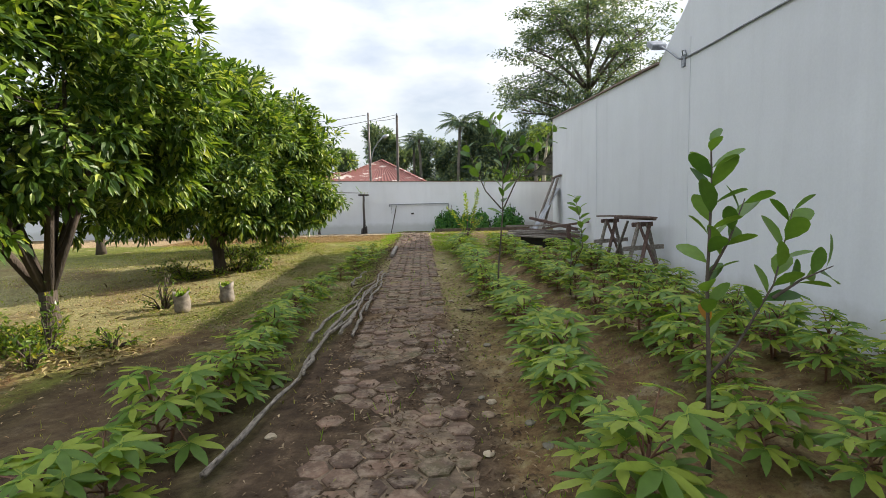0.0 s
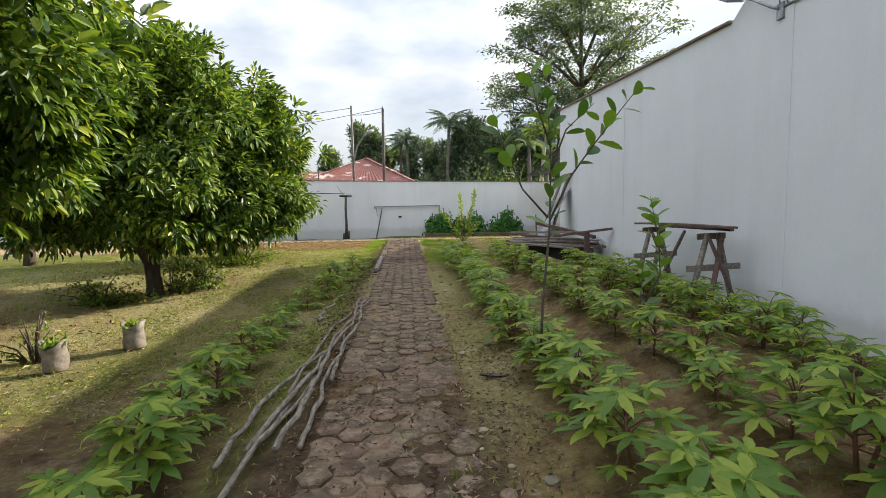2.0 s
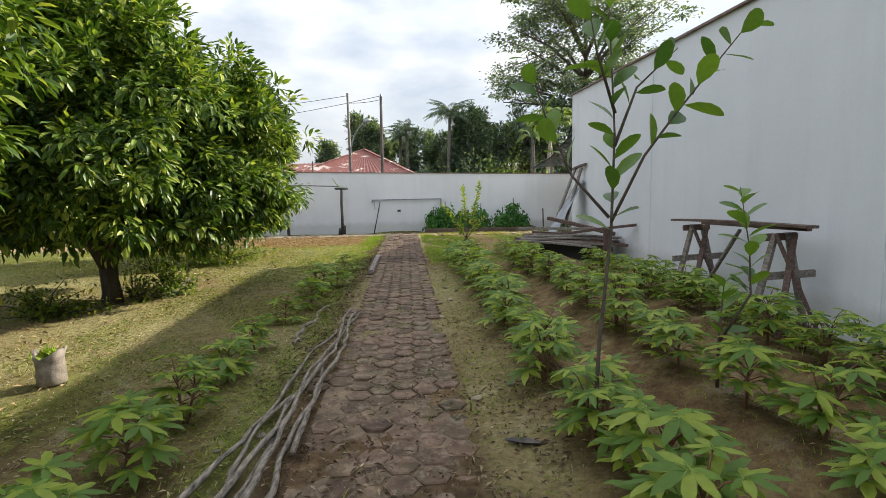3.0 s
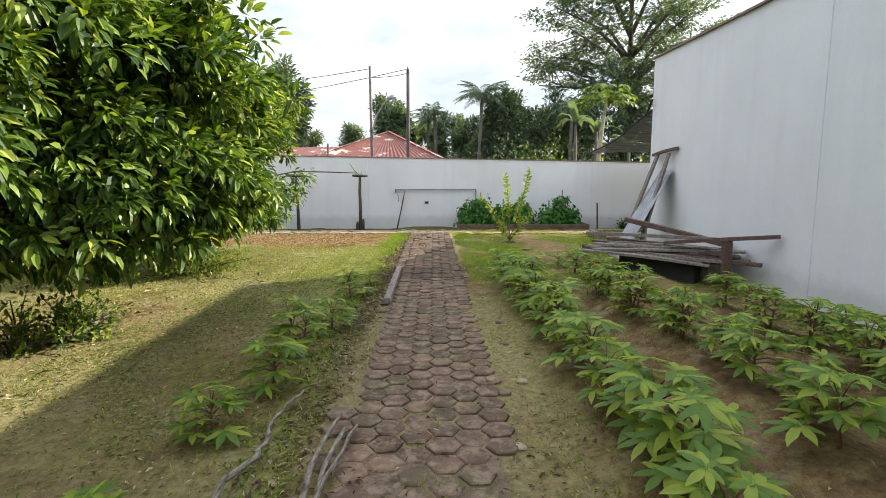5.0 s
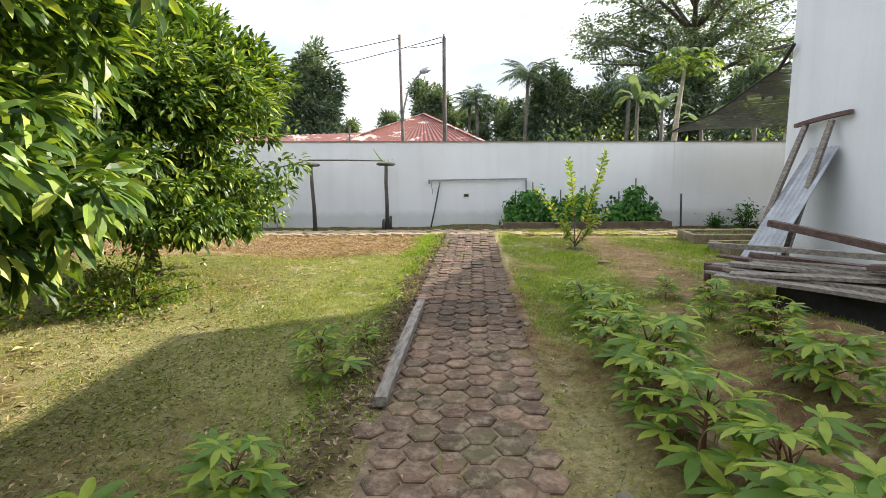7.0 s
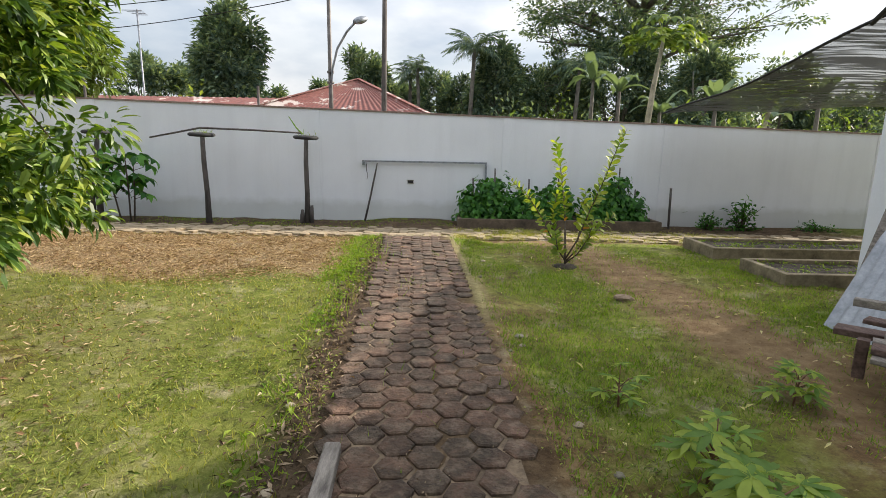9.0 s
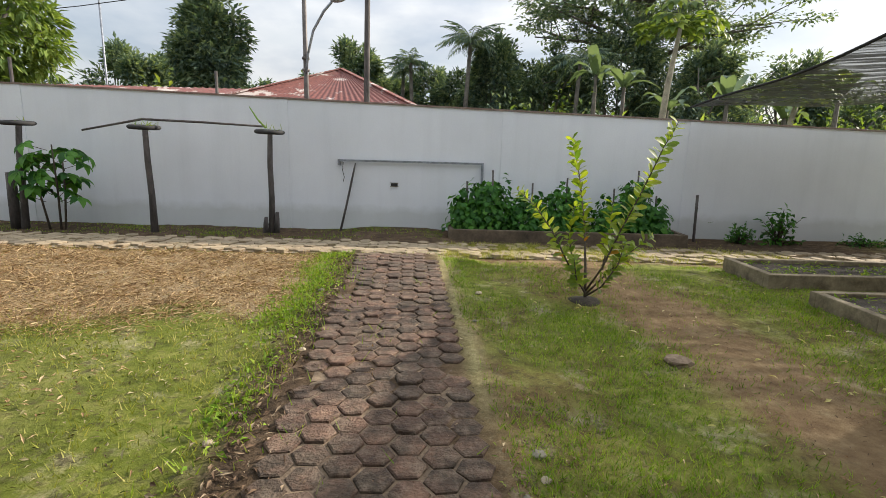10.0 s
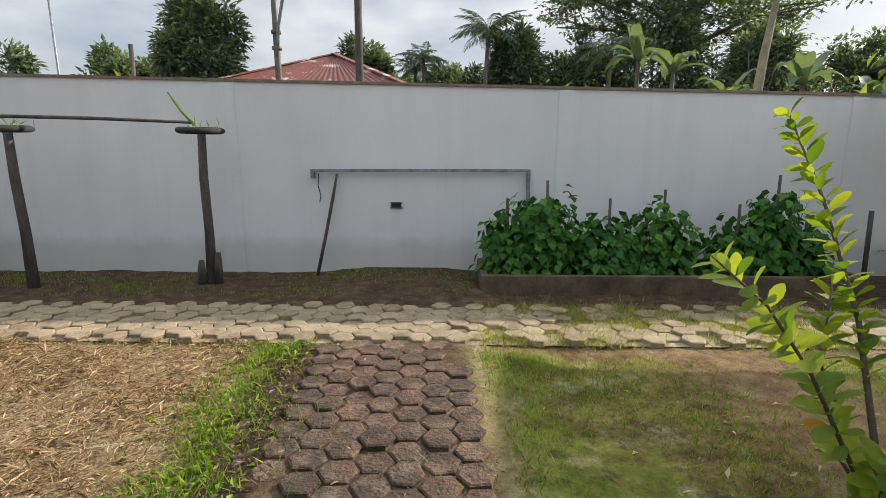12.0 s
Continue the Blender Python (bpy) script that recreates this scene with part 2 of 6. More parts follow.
M_GRASS = mat_leaf("grass_blade", [(0.0, (0.09, 0.17, 0.014)), (0.5, (0.18, 0.30, 0.024)), (1.0, (0.31, 0.39, 0.06))], 0.6, 0.35, 0.2)
M_LITTER = mat_leaf("dry_litter", [(0.0, (0.18, 0.10, 0.05)), (0.5, (0.42, 0.29, 0.17)), (1.0, (0.62, 0.50, 0.33))], 0.85, 0.15, 0.15)


def mat_net():
    """Black shade cloth: a knitted weave that lets part of the light through, in bands."""
    m, nt, b = node_mat("shade_cloth")
    b.inputs["Base Color"].default_value, b.inputs["Roughness"].default_value = (0.085, 0.088, 0.10, 1), 0.6
    tr, mx = nt.nodes.new("ShaderNodeBsdfTransparent"), nt.nodes.new("ShaderNodeMixShader")
    f = add_noise(nt, 1.3, 3, 0.5)
    band = add_noise(nt, 6.0, 2, 0.5, "Object", (0.15, 2.5, 1.0))
    v = add_mix(nt, 0.5, add_ramp(nt, f, [(0.35, grey(0.02)), (0.75, grey(0.09))]), add_ramp(nt, band, [(0.46, grey(0.04)), (0.57, grey(0.75))]))
    nt.links.new(v, mx.inputs[0])
    nt.links.new(b.outputs[0], mx.inputs[1])
    nt.links.new(tr.outputs[0], mx.inputs[2])
    nt.links.new(mx.outputs[0], nt.nodes["Material Output"].inputs["Surface"])
    return m


M_NET = mat_net()


# ---- mesh tools ----
def raw(name, verts, faces, material, parent=None, label="", smooth=False):
    me = bpy.data.meshes.new(name)
    me.from_pydata(np.asarray(verts).tolist(), [], faces if isinstance(faces, list) else faces.tolist())
    me.materials.append(material)
    if smooth:
        me.polygons.foreach_set("use_smooth", [True] * len(me.polygons))
    ob = new(name, me)
    if parent:
        ob.parent = parent
    return tagged(ob, label)


def part(name, bm, material, parent=None, label="", smooth=False):
    me = bpy.data.meshes.new(name)
    bm.to_mesh(me)
    bm.free()
    me.materials.append(material)
    if smooth:
        me.polygons.foreach_set("use_smooth", [True] * len(me.polygons))
    ob = new(name, me)
    if parent:
        ob.parent = parent
    return tagged(ob, label)


def empty(name, m, label, category, group="", kind=""):
    ob = new(name)
    ob.matrix_world = m
    return tagged(ob, label, category, group, kind)


def add_box(bm, x0, x1, y0, y1, z0, z1, bevel=0.0, m=None):
    vs = [bm.verts.new((x, y, z)) for x in (x0, x1) for y in (y0, y1) for z in (z0, z1)]
    fs = [bm.faces.new([vs[i] for i in q]) for q in ((0, 1, 3, 2), (4, 6, 7, 5), (0, 4, 5, 1), (2, 3, 7, 6), (0, 2, 6, 4), (1, 5, 7, 3))]
    geo = vs
    if bevel:
        r = bmesh.ops.bevel(bm, geom=list({e for f in fs for e in f.edges}), offset=bevel, segments=2, affect="EDGES", profile=0.6)
        geo = list({v for f in r["faces"] for v in f.verts} | {v for v in vs if v.is_valid})
    if m is not None:
        bmesh.ops.transform(bm, matrix=m, verts=geo)
    return bm


def box_bm(*a, **k):
    return add_box(bmesh.new(), *a, **k)


def beam_bm(a, b, w, h, bevel=0.006, warp=0.0):
    """A sawn board from a to b, w wide and h thick, slightly warped."""
    a, b = Vector(a), Vector(b)
    d = b - a
    bm = bmesh.new()
    n = 5
    q = d.to_track_quat("Y", "Z").to_matrix().to_4x4()
    rows = []
    for i in range(n + 1):
        y = d.length * i / n
        o = warp * math.sin(math.pi * i / n)
        rows.append([bm.verts.new((x + o * 0.4, y, z + o)) for x, z in ((-w / 2, -h / 2), (w / 2, -h / 2), (w / 2, h / 2), (-w / 2, h / 2))])
    for r, s in zip(rows, rows[1:]):
        for i in range(4):
            bm.faces.new((r[i], r[(i + 1) % 4], s[(i + 1) % 4], s[i]))
    bm.faces.new(rows[0][::-1]), bm.faces.new(rows[-1])
    long_edges = [e for e in bm.edges if abs((e.verts[0].co - e.verts[1].co).y) > d.length / n * 0.5]
    if bevel:
        bmesh.ops.bevel(bm, geom=long_edges, offset=min(bevel, h * 0.3), segments=1, affect="EDGES")
    bmesh.ops.recalc_face_normals(bm, faces=bm.faces)
    bmesh.ops.transform(bm, matrix=Matrix.Translation(a) @ q, verts=bm.verts)
    return bm


def tube(points, radii, sides=8, cap=True):
    """Verts and faces of a round tapered limb through points."""
    P = [Vector(p) for p in points]
    verts, faces = [], []
    side = Vector((1, 0, 0))
    for i, p in enumerate(P):
        t = (P[min(i + 1, len(P) - 1)] - P[max(i - 1, 0)]).normalized()
        side = (side - t * side.dot(t))
        side = side.normalized() if side.length > 1e-4 else t.orthogonal().normalized()
        up = t.cross(side)
        for k in range(sides):
            a = 2 * math.pi * k / sides
            verts.append(tuple(p + (side * math.cos(a) + up * math.sin(a)) * radii[i]))
    for i in range(len(P) - 1):
        for k in range(sides):
            a, b = i * sides + k, i * sides + (k + 1) % sides
            faces.append([a, b, b + sides, a + sides])
    if cap:
        faces += [list(range(sides))[::-1], list(range(len(verts) - sides, len(verts)))]
    return verts, faces


def join_geo(parts):
    verts, faces = [], []
    for v, f in parts:
        o = len(verts)
        verts += list(v)
        faces += [[i + o for i in q] for q in f]
    return verts, faces


def unit(a):
    return a / np.maximum(np.linalg.norm(a, axis=-1, keepdims=True), 1e-6)


def long_leaves(pos, along, up, length, width, fold=0.22):
    """Lance-shaped leaves, folded along the midrib and bent down at the tip: eight points each."""
    n = len(pos)
    along = unit(along)
    side = unit(np.cross(along, up))
    nor = np.cross(side, along)
    L, W = np.broadcast_to(length, n)[:, None], np.broadcast_to(width, n)[:, None]
    rows = [pos]
    for s, w, sag in ((0.3, 0.5, 0.01), (0.68, 0.42, 0.07)):
        mid = pos + along * L * s - nor * L * sag
        rows += [mid + side * W * w + nor * W * w * fold * 2, mid, mid - side * W * w + nor * W * w * fold * 2]
    rows.append(pos + along * L - nor * L * 0.18)
    v = np.stack(rows, 1).reshape(-1, 3)
    base = (np.arange(n) * 8)[:, None, None]
    tri = np.array([[0, 2, 1], [0, 3, 2], [1, 2, 5], [1, 5, 4], [2, 3, 6], [2, 6, 5], [4, 5, 7], [5, 6, 7]])
    return v, (tri[None] + base).reshape(-1, 3)


def leaves(pos, along, up, length, width, fold=0.25):
    """Folded pointed leaves at pos: five points and four triangles each."""
    n = len(pos)
    along = unit(along)
    side = unit(np.cross(along, up))
    nor = np.cross(side, along)
    L, W = np.broadcast_to(length, n)[:, None], np.broadcast_to(width, n)[:, None]
    mid = pos + along * L * 0.45
    v = np.stack([pos, mid + side * W / 2 + nor * W * fold, mid, mid - side * W / 2 + nor * W * fold, pos + along * L - nor * L * 0.12], 1).reshape(-1, 3)
    base = (np.arange(n) * 5)[:, None, None]
    f = (np.array([[0, 2, 1], [0, 3, 2], [1, 2, 4], [2, 3, 4]])[None] + base).reshape(-1, 3)
    return v, f


def smoothstep(a, b, x):
    t = np.clip((x - a) / (b - a), 0, 1)
    return t * t * (3 - 2 * t)


# ---- the plan ----
WALL_Y, SHED_X, SHED_END = 25.0, 3.81, 19.4


def path_left(y):
    return -0.09 - 0.0655 * y


def path_right(y):
    return path_left(y) + 1.06


def lumps(x, y):
    return 0.012 * np.sin(3.1 * x + 1.3 * y) * np.sin(2.3 * y - 0.7 * x) + 0.008 * np.sin(9.1 * x + 2.0) * np.sin(8.3 * y + x) + 0.005 * np.sin(23 * x + 5 * y) * np.sin(19 * y - 7 * x)


CASSAVA_ROWS = ((1.16, 0.062), (2.1, 0.055), (3.0, 0.045))


def row_x(i, y):
    x, drift = CASSAVA_ROWS[i]
    return x - drift * np.maximum(0.0, y - 6.0)


def ground_z(x, y):
    x, y = np.asarray(x, float), np.asarray(y, float)
    d = np.maximum(path_left(y) - x, x - path_right(y))
    z = -0.02 - 0.055 * smoothstep(0.0, 0.7, d) + lumps(x, y) * smoothstep(0.05, 0.4, d)
    grown = smoothstep(17.0, 15.5, y) * smoothstep(-1, 1, y)
    for i in range(3):
        z = z + 0.13 * grown * np.exp(-((x - row_x(i, y)) / 0.26) ** 2)
    z = z - 0.07 * smoothstep(23.3, 23.45, y)
    z = np.where(d < 0.02, -0.019 + 0.55 * lumps(x, y) + 0.006 * np.sin(5.1 * x + 2.2 * y) * np.sin(4.3 * y), z)
    z = np.where(y > 22.38, np.minimum(z, -0.075), z)
    return z


def gz(x, y):
    return float(ground_z(x, y))


# ---- ground ----
def build_ground():
    xs = np.concatenate([[-600, -300, -150, -80, -50, -35, -25, -20], np.arange(-16, 6.01, 0.1), [8, 12, 18, 26, 40, 70, 150, 300, 600]])
    ys = np.concatenate([[-300, -120, -50, -20, -8], np.arange(-3, 26.3, 0.1), [28, 31, 36, 44, 60, 90, 150, 300, 700]])
    X, Y = np.meshgrid(xs, ys, indexing="ij")
    Z = ground_z(X, Y)
    far = (X < -16.5) | (X > 6.5) | (Y < -3.5) | (Y > 26.5)
    Z = np.where(far, -0.12, Z)
    nx, ny = len(xs), len(ys)
    idx = np.arange(nx * ny).reshape(nx, ny)
    f = np.stack([idx[:-1, :-1], idx[1:, :-1], idx[1:, 1:], idx[:-1, 1:]], -1).reshape(-1, 4)
    ob = raw("ground", np.stack([X, Y, Z], -1).reshape(-1, 3), f, M_GROUND, None, "garden soil with patchy grass and dry leaf litter", True)
    tagged(ob, "", "ground", "", "structure")
    x, y = X.ravel(), Y.ravel()
    wob = 0.35 * np.sin(1.7 * x + 0.6 * y) * np.sin(1.1 * y - 0.5 * x) + 0.2 * np.sin(4.3 * x + 1.1) * np.sin(3.7 * y)
    L, R = path_left(y), path_right(y)
    lawn_left = smoothstep(-2.2, -3.0, x + wob) * (0.40 + 0.2 * wob) + smoothstep(13.0, 15.5, y + wob) * smoothstep(L + 0.0, L - 0.4, x) * (0.36 + 0.3 * wob)
    verge = (y < 22.4) * smoothstep(0.5, 0.1, L - x) * (x < L) * 0.5 + smoothstep(L, L - 0.2, x) * smoothstep(-3.2, -2.3, x) * 0.34
    lawn_right = smoothstep(R + 0.06, R + 0.2, x) * smoothstep(14.5, 17.5, y + wob) * (0.62 + 0.5 * wob) * (1 - 0.85 * np.exp(-((x - 1.6 - 0.12 * (20.5 - y)) / 0.5) ** 2))
    lawn_left, lawn_right = lawn_left * smoothstep(22.6, 22.2, y), lawn_right * smoothstep(22.5, 22.1, y)
    side_right = smoothstep(R, R + 0.2, x) * (y < 16) * 0.3
    far_strip = smoothstep(23.2, 23.5, y) * 0.05
    cross = smoothstep(22.2, 22.5, y) * smoothstep(23.4, 23.1, y) * 0.3
    dry = smoothstep(19.3, 20.3, y + wob) * smoothstep(22.6, 22.3, y) * smoothstep(L - 0.1, L - 0.6, x) + smoothstep(-2.6, -3.3, x) * (y < 19) * 0.38
    grass = np.clip(lawn_left + verge + lawn_right + side_right + far_strip + cross, 0, 1) * (1 - 0.9 * np.clip(smoothstep(19.3, 20.3, y + wob) * smoothstep(L - 0.1, L - 0.6, x) * (y < 22.4), 0, 1))
    grass = np.where(far.ravel(), 0.7, grass)
    humus = np.clip(smoothstep(9.5, 6.0, y) * (x > -2.6) * (x < R + 0.15) * 0.8 + smoothstep(L - 0.25, L - 0.05, x) * smoothstep(R + 0.12, R - 0.05, x) * (y < 22.5) * (0.3 + 0.5 * smoothstep(14.0, 16.5, y)) + np.exp(-((x - L + 0.14) / 0.14) ** 2) * smoothstep(12, 14, y) * (y < 22.3) * 0.85 + smoothstep(23.25, 23.4, y) * 0.9 + (x > R + 0.5) * (y < 16) * 0.15, 0, 1)
    trodden = np.exp(-((x - 1.6 - 0.12 * (20.5 - y) + 0.3 * wob) / 0.5) ** 4) * smoothstep(15.5, 17.5, y) * smoothstep(22.4, 21.6, y) * 0.8
    # pale dusty soil with thin dry grass: the left side under the trees and beside the path; its pale colour also
    # brightens the shaded ground
    sandy_lift = smoothstep(7.5, 10.0, y + wob) * smoothstep(17.5, 14.5, y + wob) * smoothstep(L + 0.05, L - 0.3, x) * (0.36 + 0.6 * wob)
    sandy_lift = sandy_lift + smoothstep(-2.2, -3.0, x + 0.5 * wob) * smoothstep(6.0, 7.5, y) * smoothstep(19.5, 17.5, y) * smoothstep(-9.0, -5.0, x) * (0.35 + 0.9 * wob)
    sandy_lift = sandy_lift + smoothstep(R - 0.05, R + 0.05, x) * smoothstep(R + 0.55, R + 0.3, x) * smoothstep(5.5, 8.5, y) * smoothstep(15.5, 13.5, y) * (0.5 + 0.6 * wob)
    sandy_lift = sandy_lift + (x > L) * (x < R) * smoothstep(9.0, 11.0, y) * smoothstep(16.0, 14.0, y) * 0.5 + np.exp(-((x - R - 0.07) / 0.08) ** 2) * smoothstep(17.5, 19.0, y) * (y < 22.6) * 0.8
    for key, val in (("sandy_lift", np.where(far.ravel(), 0, np.clip(sandy_lift, 0, 0.9))), ("trodden", np.where(far.ravel(), 0, trodden)), ("humus", np.where(far.ravel(), 0, humus)), ("grass", grass), ("dry", np.where(far.ravel(), 0, dry))):
        a = ob.data.attributes.new(key, "FLOAT", "POINT")
        a.data.foreach_set("value", np.asarray(val, np.float32))
    return ob


build_ground()


def build_walls():
    # boundary wall; its top falls a little towards the shed
    def top(x):
        return 2.09 - 0.0255 * x
    bm = bmesh.new()
    x0, x1 = -22.0, 14.0
    prof = [(x0, -0.4), (x1, -0.4), (x1, top(x1)), (x0, top(x0))]
    fr = [bm.verts.new((x, WALL_Y, z)) for x, z in prof]
    bk = [bm.verts.new((x, WALL_Y + 0.15, z)) for x, z in prof]
    bm.faces.new(fr), bm.faces.new(bk[::-1])
    for i in range(4):
        bm.faces.new((fr[i], bk[i], bk[(i + 1) % 4], fr[(i + 1) % 4]))
    bmesh.ops.recalc_face_normals(bm, faces=bm.faces)
    w = tagged(part("wall_north", bm, M_WALL), "white-washed plastered boundary wall with damp stained foot", "wall", "", "structure")
    part("capping", beam_bm((x0, WALL_Y + 0.075, top(x0) + 0.012), (x1, WALL_Y + 0.075, top(x1) + 0.012), 0.19, 0.03), M_CAP, w, "brown stained mortar capping")
    for x in (-12.6, -8.0, -3.3, 0.72, 4.1, 8.6):
        part("column", box_bm(x - 0.09, x + 0.09, WALL_Y - 0.012, WALL_Y + 0.05, -0.3, top(x) - 0.01, bevel=0.004), M_WALL, w)
    # shed: long side wall with a low parapet, then the gable of the taller house
    bm = bmesh.new()
    prof = [(SHED_END, -0.3), (SHED_END, 3.8), (14.4, 3.52), (10.95, 3.3), (10.05, 3.86), (6.0, 6.4), (2.0, 6.4), (-9.0, 6.4), (-9.0, -0.3)]
    a = [bm.verts.new((SHED_X, y, z)) for y, z in prof]
    b = [bm.verts.new((SHED_X + 0.2, y, z)) for y, z in prof]
    bm.faces.new(a), bm.faces.new(b[::-1])
    for i in range(len(a)):
        bm.faces.new((a[i], b[i], b[(i + 1) % len(a)], a[(i + 1) % len(a)]))
    bm.normal_update()
    bmesh.ops.triangulate(bm, faces=[f for f in bm.faces if len(f.verts) > 4])
    bmesh.ops.recalc_face_normals(bm, faces=bm.faces)
    s = tagged(part("wall_shed", bm, M_SHED), "tall white plastered side wall of a neighbouring building", "wall", "", "structure")
    for y in (14.45, 9.97, 5.6):
        z = 3.4 if y > 9 else 6.2
        part("column", box_bm(SHED_X - 0.008, SHED_X + 0.05, y - 0.1, y + 0.1, -0.3, z, bevel=0.003), M_SHED, s)
    part("verge_strip", beam_bm((SHED_X + 0.08, SHED_END + 0.03, 3.82), (SHED_X + 0.08, 10.93, 3.32), 0.26, 0.03), M_CAP, s, "dark weathered roof edge")
    e = tagged(part("wall_shed_end", box_bm(SHED_X + 0.2, 11.0, SHED_END - 0.2, SHED_END, -0.3, 3.78), M_SHED), "white plastered end wall of the building", "wall", "", "structure")
    r = tagged(part("roof_shed", box_bm(SHED_X + 0.2, 11.0, -9.0, SHED_END - 0.2, 3.1, 3.2), M_ROOF), "rusty metal roof behind the parapet", "roof", "", "structure")


build_walls()


# ---- trees ----
def grow_tree(name, base, trunk_h, centre, radii, n_twigs, per_twig, leaf_len, leaf_mat, label, bark=None, trunk_r=0.11, forks=7, seed=1, droop=0.5, leaf_ratio=0.3, category="tree", lean=(0, 0), hollow=0.55, taper=0.0, low=0.45):
    rng = np.random.default_rng(seed)
    bark = bark or M_BARK
    base, centre, radii = np.array(base, float), np.array(centre, float), np.array(radii, float)
    t = empty(name, Matrix.Translation(base.tolist()), label, category)
    fork = np.array([lean[0], lean[1], trunk_h])
    c = centre - base
    pts = [(0, 0, -0.15), (lean[0] * 0.1 + 0.02, 0, trunk_h * 0.35), (lean[0] * 0.6, lean[1] * 0.5, trunk_h * 0.7), tuple(fork)]
    raw("trunk", *tube(pts, [trunk_r * 1.5, trunk_r * 1.05, trunk_r * 0.95, trunk_r], 12), bark, t, "", True)
    # twigs: clumps spread through the outer crown, uneven
    lobes = max(14, n_twigs // 26)
    ld = unit(rng.normal(size=(lobes, 3)))
    lr = hollow + (1 - hollow) * rng.random(lobes) ** 0.5
    lobe_c = ld * lr[:, None] * rng.uniform(0.72, 0.98, lobes)[:, None]
    lobe_r = rng.uniform(0.16, 0.32, lobes)
    pick = rng.integers(lobes, size=n_twigs)
    d = lobe_c[pick] + unit(rng.normal(size=(n_twigs, 3))) * (lobe_r[pick] * rng.uniform(0.45, 1.05, n_twigs))[:, None]
    d[:, :2] *= (1.0 - taper * np.clip(d[:, 2:] * 0.5 + 0.5, 0, 1))
    tw = c + d * radii
    tw[:, 2] = np.maximum(tw[:, 2], low + 0.25 * rng.random(n_twigs))
    d = unit(d)
    limbs = []
    for k in range(forks):
        a = 2 * math.pi * (k + rng.random() * 0.6) / forks
        thin = 1 - 0.8 * taper
        tip = c + np.array([math.cos(a) * 0.62 * thin, math.sin(a) * 0.62 * thin, rng.uniform(-0.2, 0.55)]) * radii
        m1 = fork + (tip - fork) * 0.35 + np.array([0, 0, 0.1 * radii[2]])
        m2 = fork + (tip - fork) * 0.7 + rng.normal(0, 0.06, 3) * radii
        limbs.append(tube([tuple(fork - np.array([0, 0, 0.08])), tuple(m1), tuple(m2), tuple(tip)], [trunk_r * 0.62, trunk_r * 0.42, trunk_r * 0.27, trunk_r * 0.1], 7))
        for q in range(5):
            s0 = m1 + (tip - m1) * rng.random()
            s1 = tw[rng.integers(n_twigs)]
            if np.linalg.norm((s1 - s0) / radii) < 0.9:
                limbs.append(tube([tuple(s0), tuple((s0 + s1) / 2 + np.array([0, 0, 0.05 * radii[2]])), tuple(s1)], [trunk_r * 0.2, trunk_r * 0.13, trunk_r * 0.06], 5))
    tagged(raw("limb", *join_geo(limbs), bark, t, "", True), kind="stuff")
    n = n_twigs * per_twig
    tid = np.repeat(np.arange(n_twigs), per_twig)
    out = unit(d[tid] * (1 / radii) * radii.mean())
    spread = unit(rng.normal(size=(n, 3)))
    pos = tw[tid] + spread * leaf_len * rng.uniform(0.15, 1.25, n)[:, None]
    along = out * 0.55 + spread * 0.8 + np.array([0, 0, -droop])
    up = np.array([0, 0, 1.0]) + rng.normal(0, 0.35, (n, 3)) + out * 0.4
    ln = leaf_len * rng.uniform(0.65, 1.2, n)
    v, f = (long_leaves if leaf_mat == M_TREE_LEAF else leaves)(pos, along, up, ln, ln * leaf_ratio)
    tagged(raw("crown", v, f, leaf_mat, t, ""), kind="stuff")
    return t


grow_tree("fruit_tree", (-3.8, 7.9, gz(-3.8, 7.9) - 0.02), 0.5, (-4.2, 8.1, 2.65), (2.15, 2.55, 2.0), 1900, 30, 0.135, M_TREE_LEAF, "leafy fruit tree with a forked trunk in rough grass", trunk_r=0.085, seed=3, low=0.72, droop=0.12, leaf_ratio=0.38)
grow_tree("fruit_tree", (-4.15, 12.5, gz(-4.15, 12.5) - 0.02), 0.5, (-4.45, 12.95, 2.35), (2.95, 2.75, 2.15), 2900, 32, 0.13, M_TREE_LEAF, "broad fruit tree whose leafy branches hang near the ground", trunk_r=0.11, seed=5, taper=0.28, low=0.72, droop=0.15, leaf_ratio=0.38)
grow_tree("fruit_tree", (-5.0, 17.6, gz(-5.0, 17.6) - 0.02), 0.6, (-4.92, 17.5, 1.95), (2.2, 2.2, 1.85), 2200, 30, 0.12, M_TREE_LEAF, "sunlit rounded fruit tree beside dry cut grass", trunk_r=0.09, seed=6, taper=0.2, low=0.7, droop=0.12, leaf_ratio=0.38)
grow_tree("fruit_tree", (-9.9, 17.2, gz(-9.9, 17.2) - 0.02), 1.0, (-9.9, 17.6, 2.8), (2.4, 2.6, 1.8), 900, 16, 0.2, M_TREE_LEAF, "leafy fruit tree beside the boundary wall", trunk_r=0.11, seed=8)
grow_tree("tall_tree", (-11.5, 27.5, -0.2), 2.0, (-11.0, 27.5, 4.6), (2.2, 2.0, 2.6), 700, 14, 0.25, M_FAR_BRIGHT, "tall open tree with pale branches behind the wall", M_BARK_FAR, 0.14, 7, 9, 0.2, 0.4)

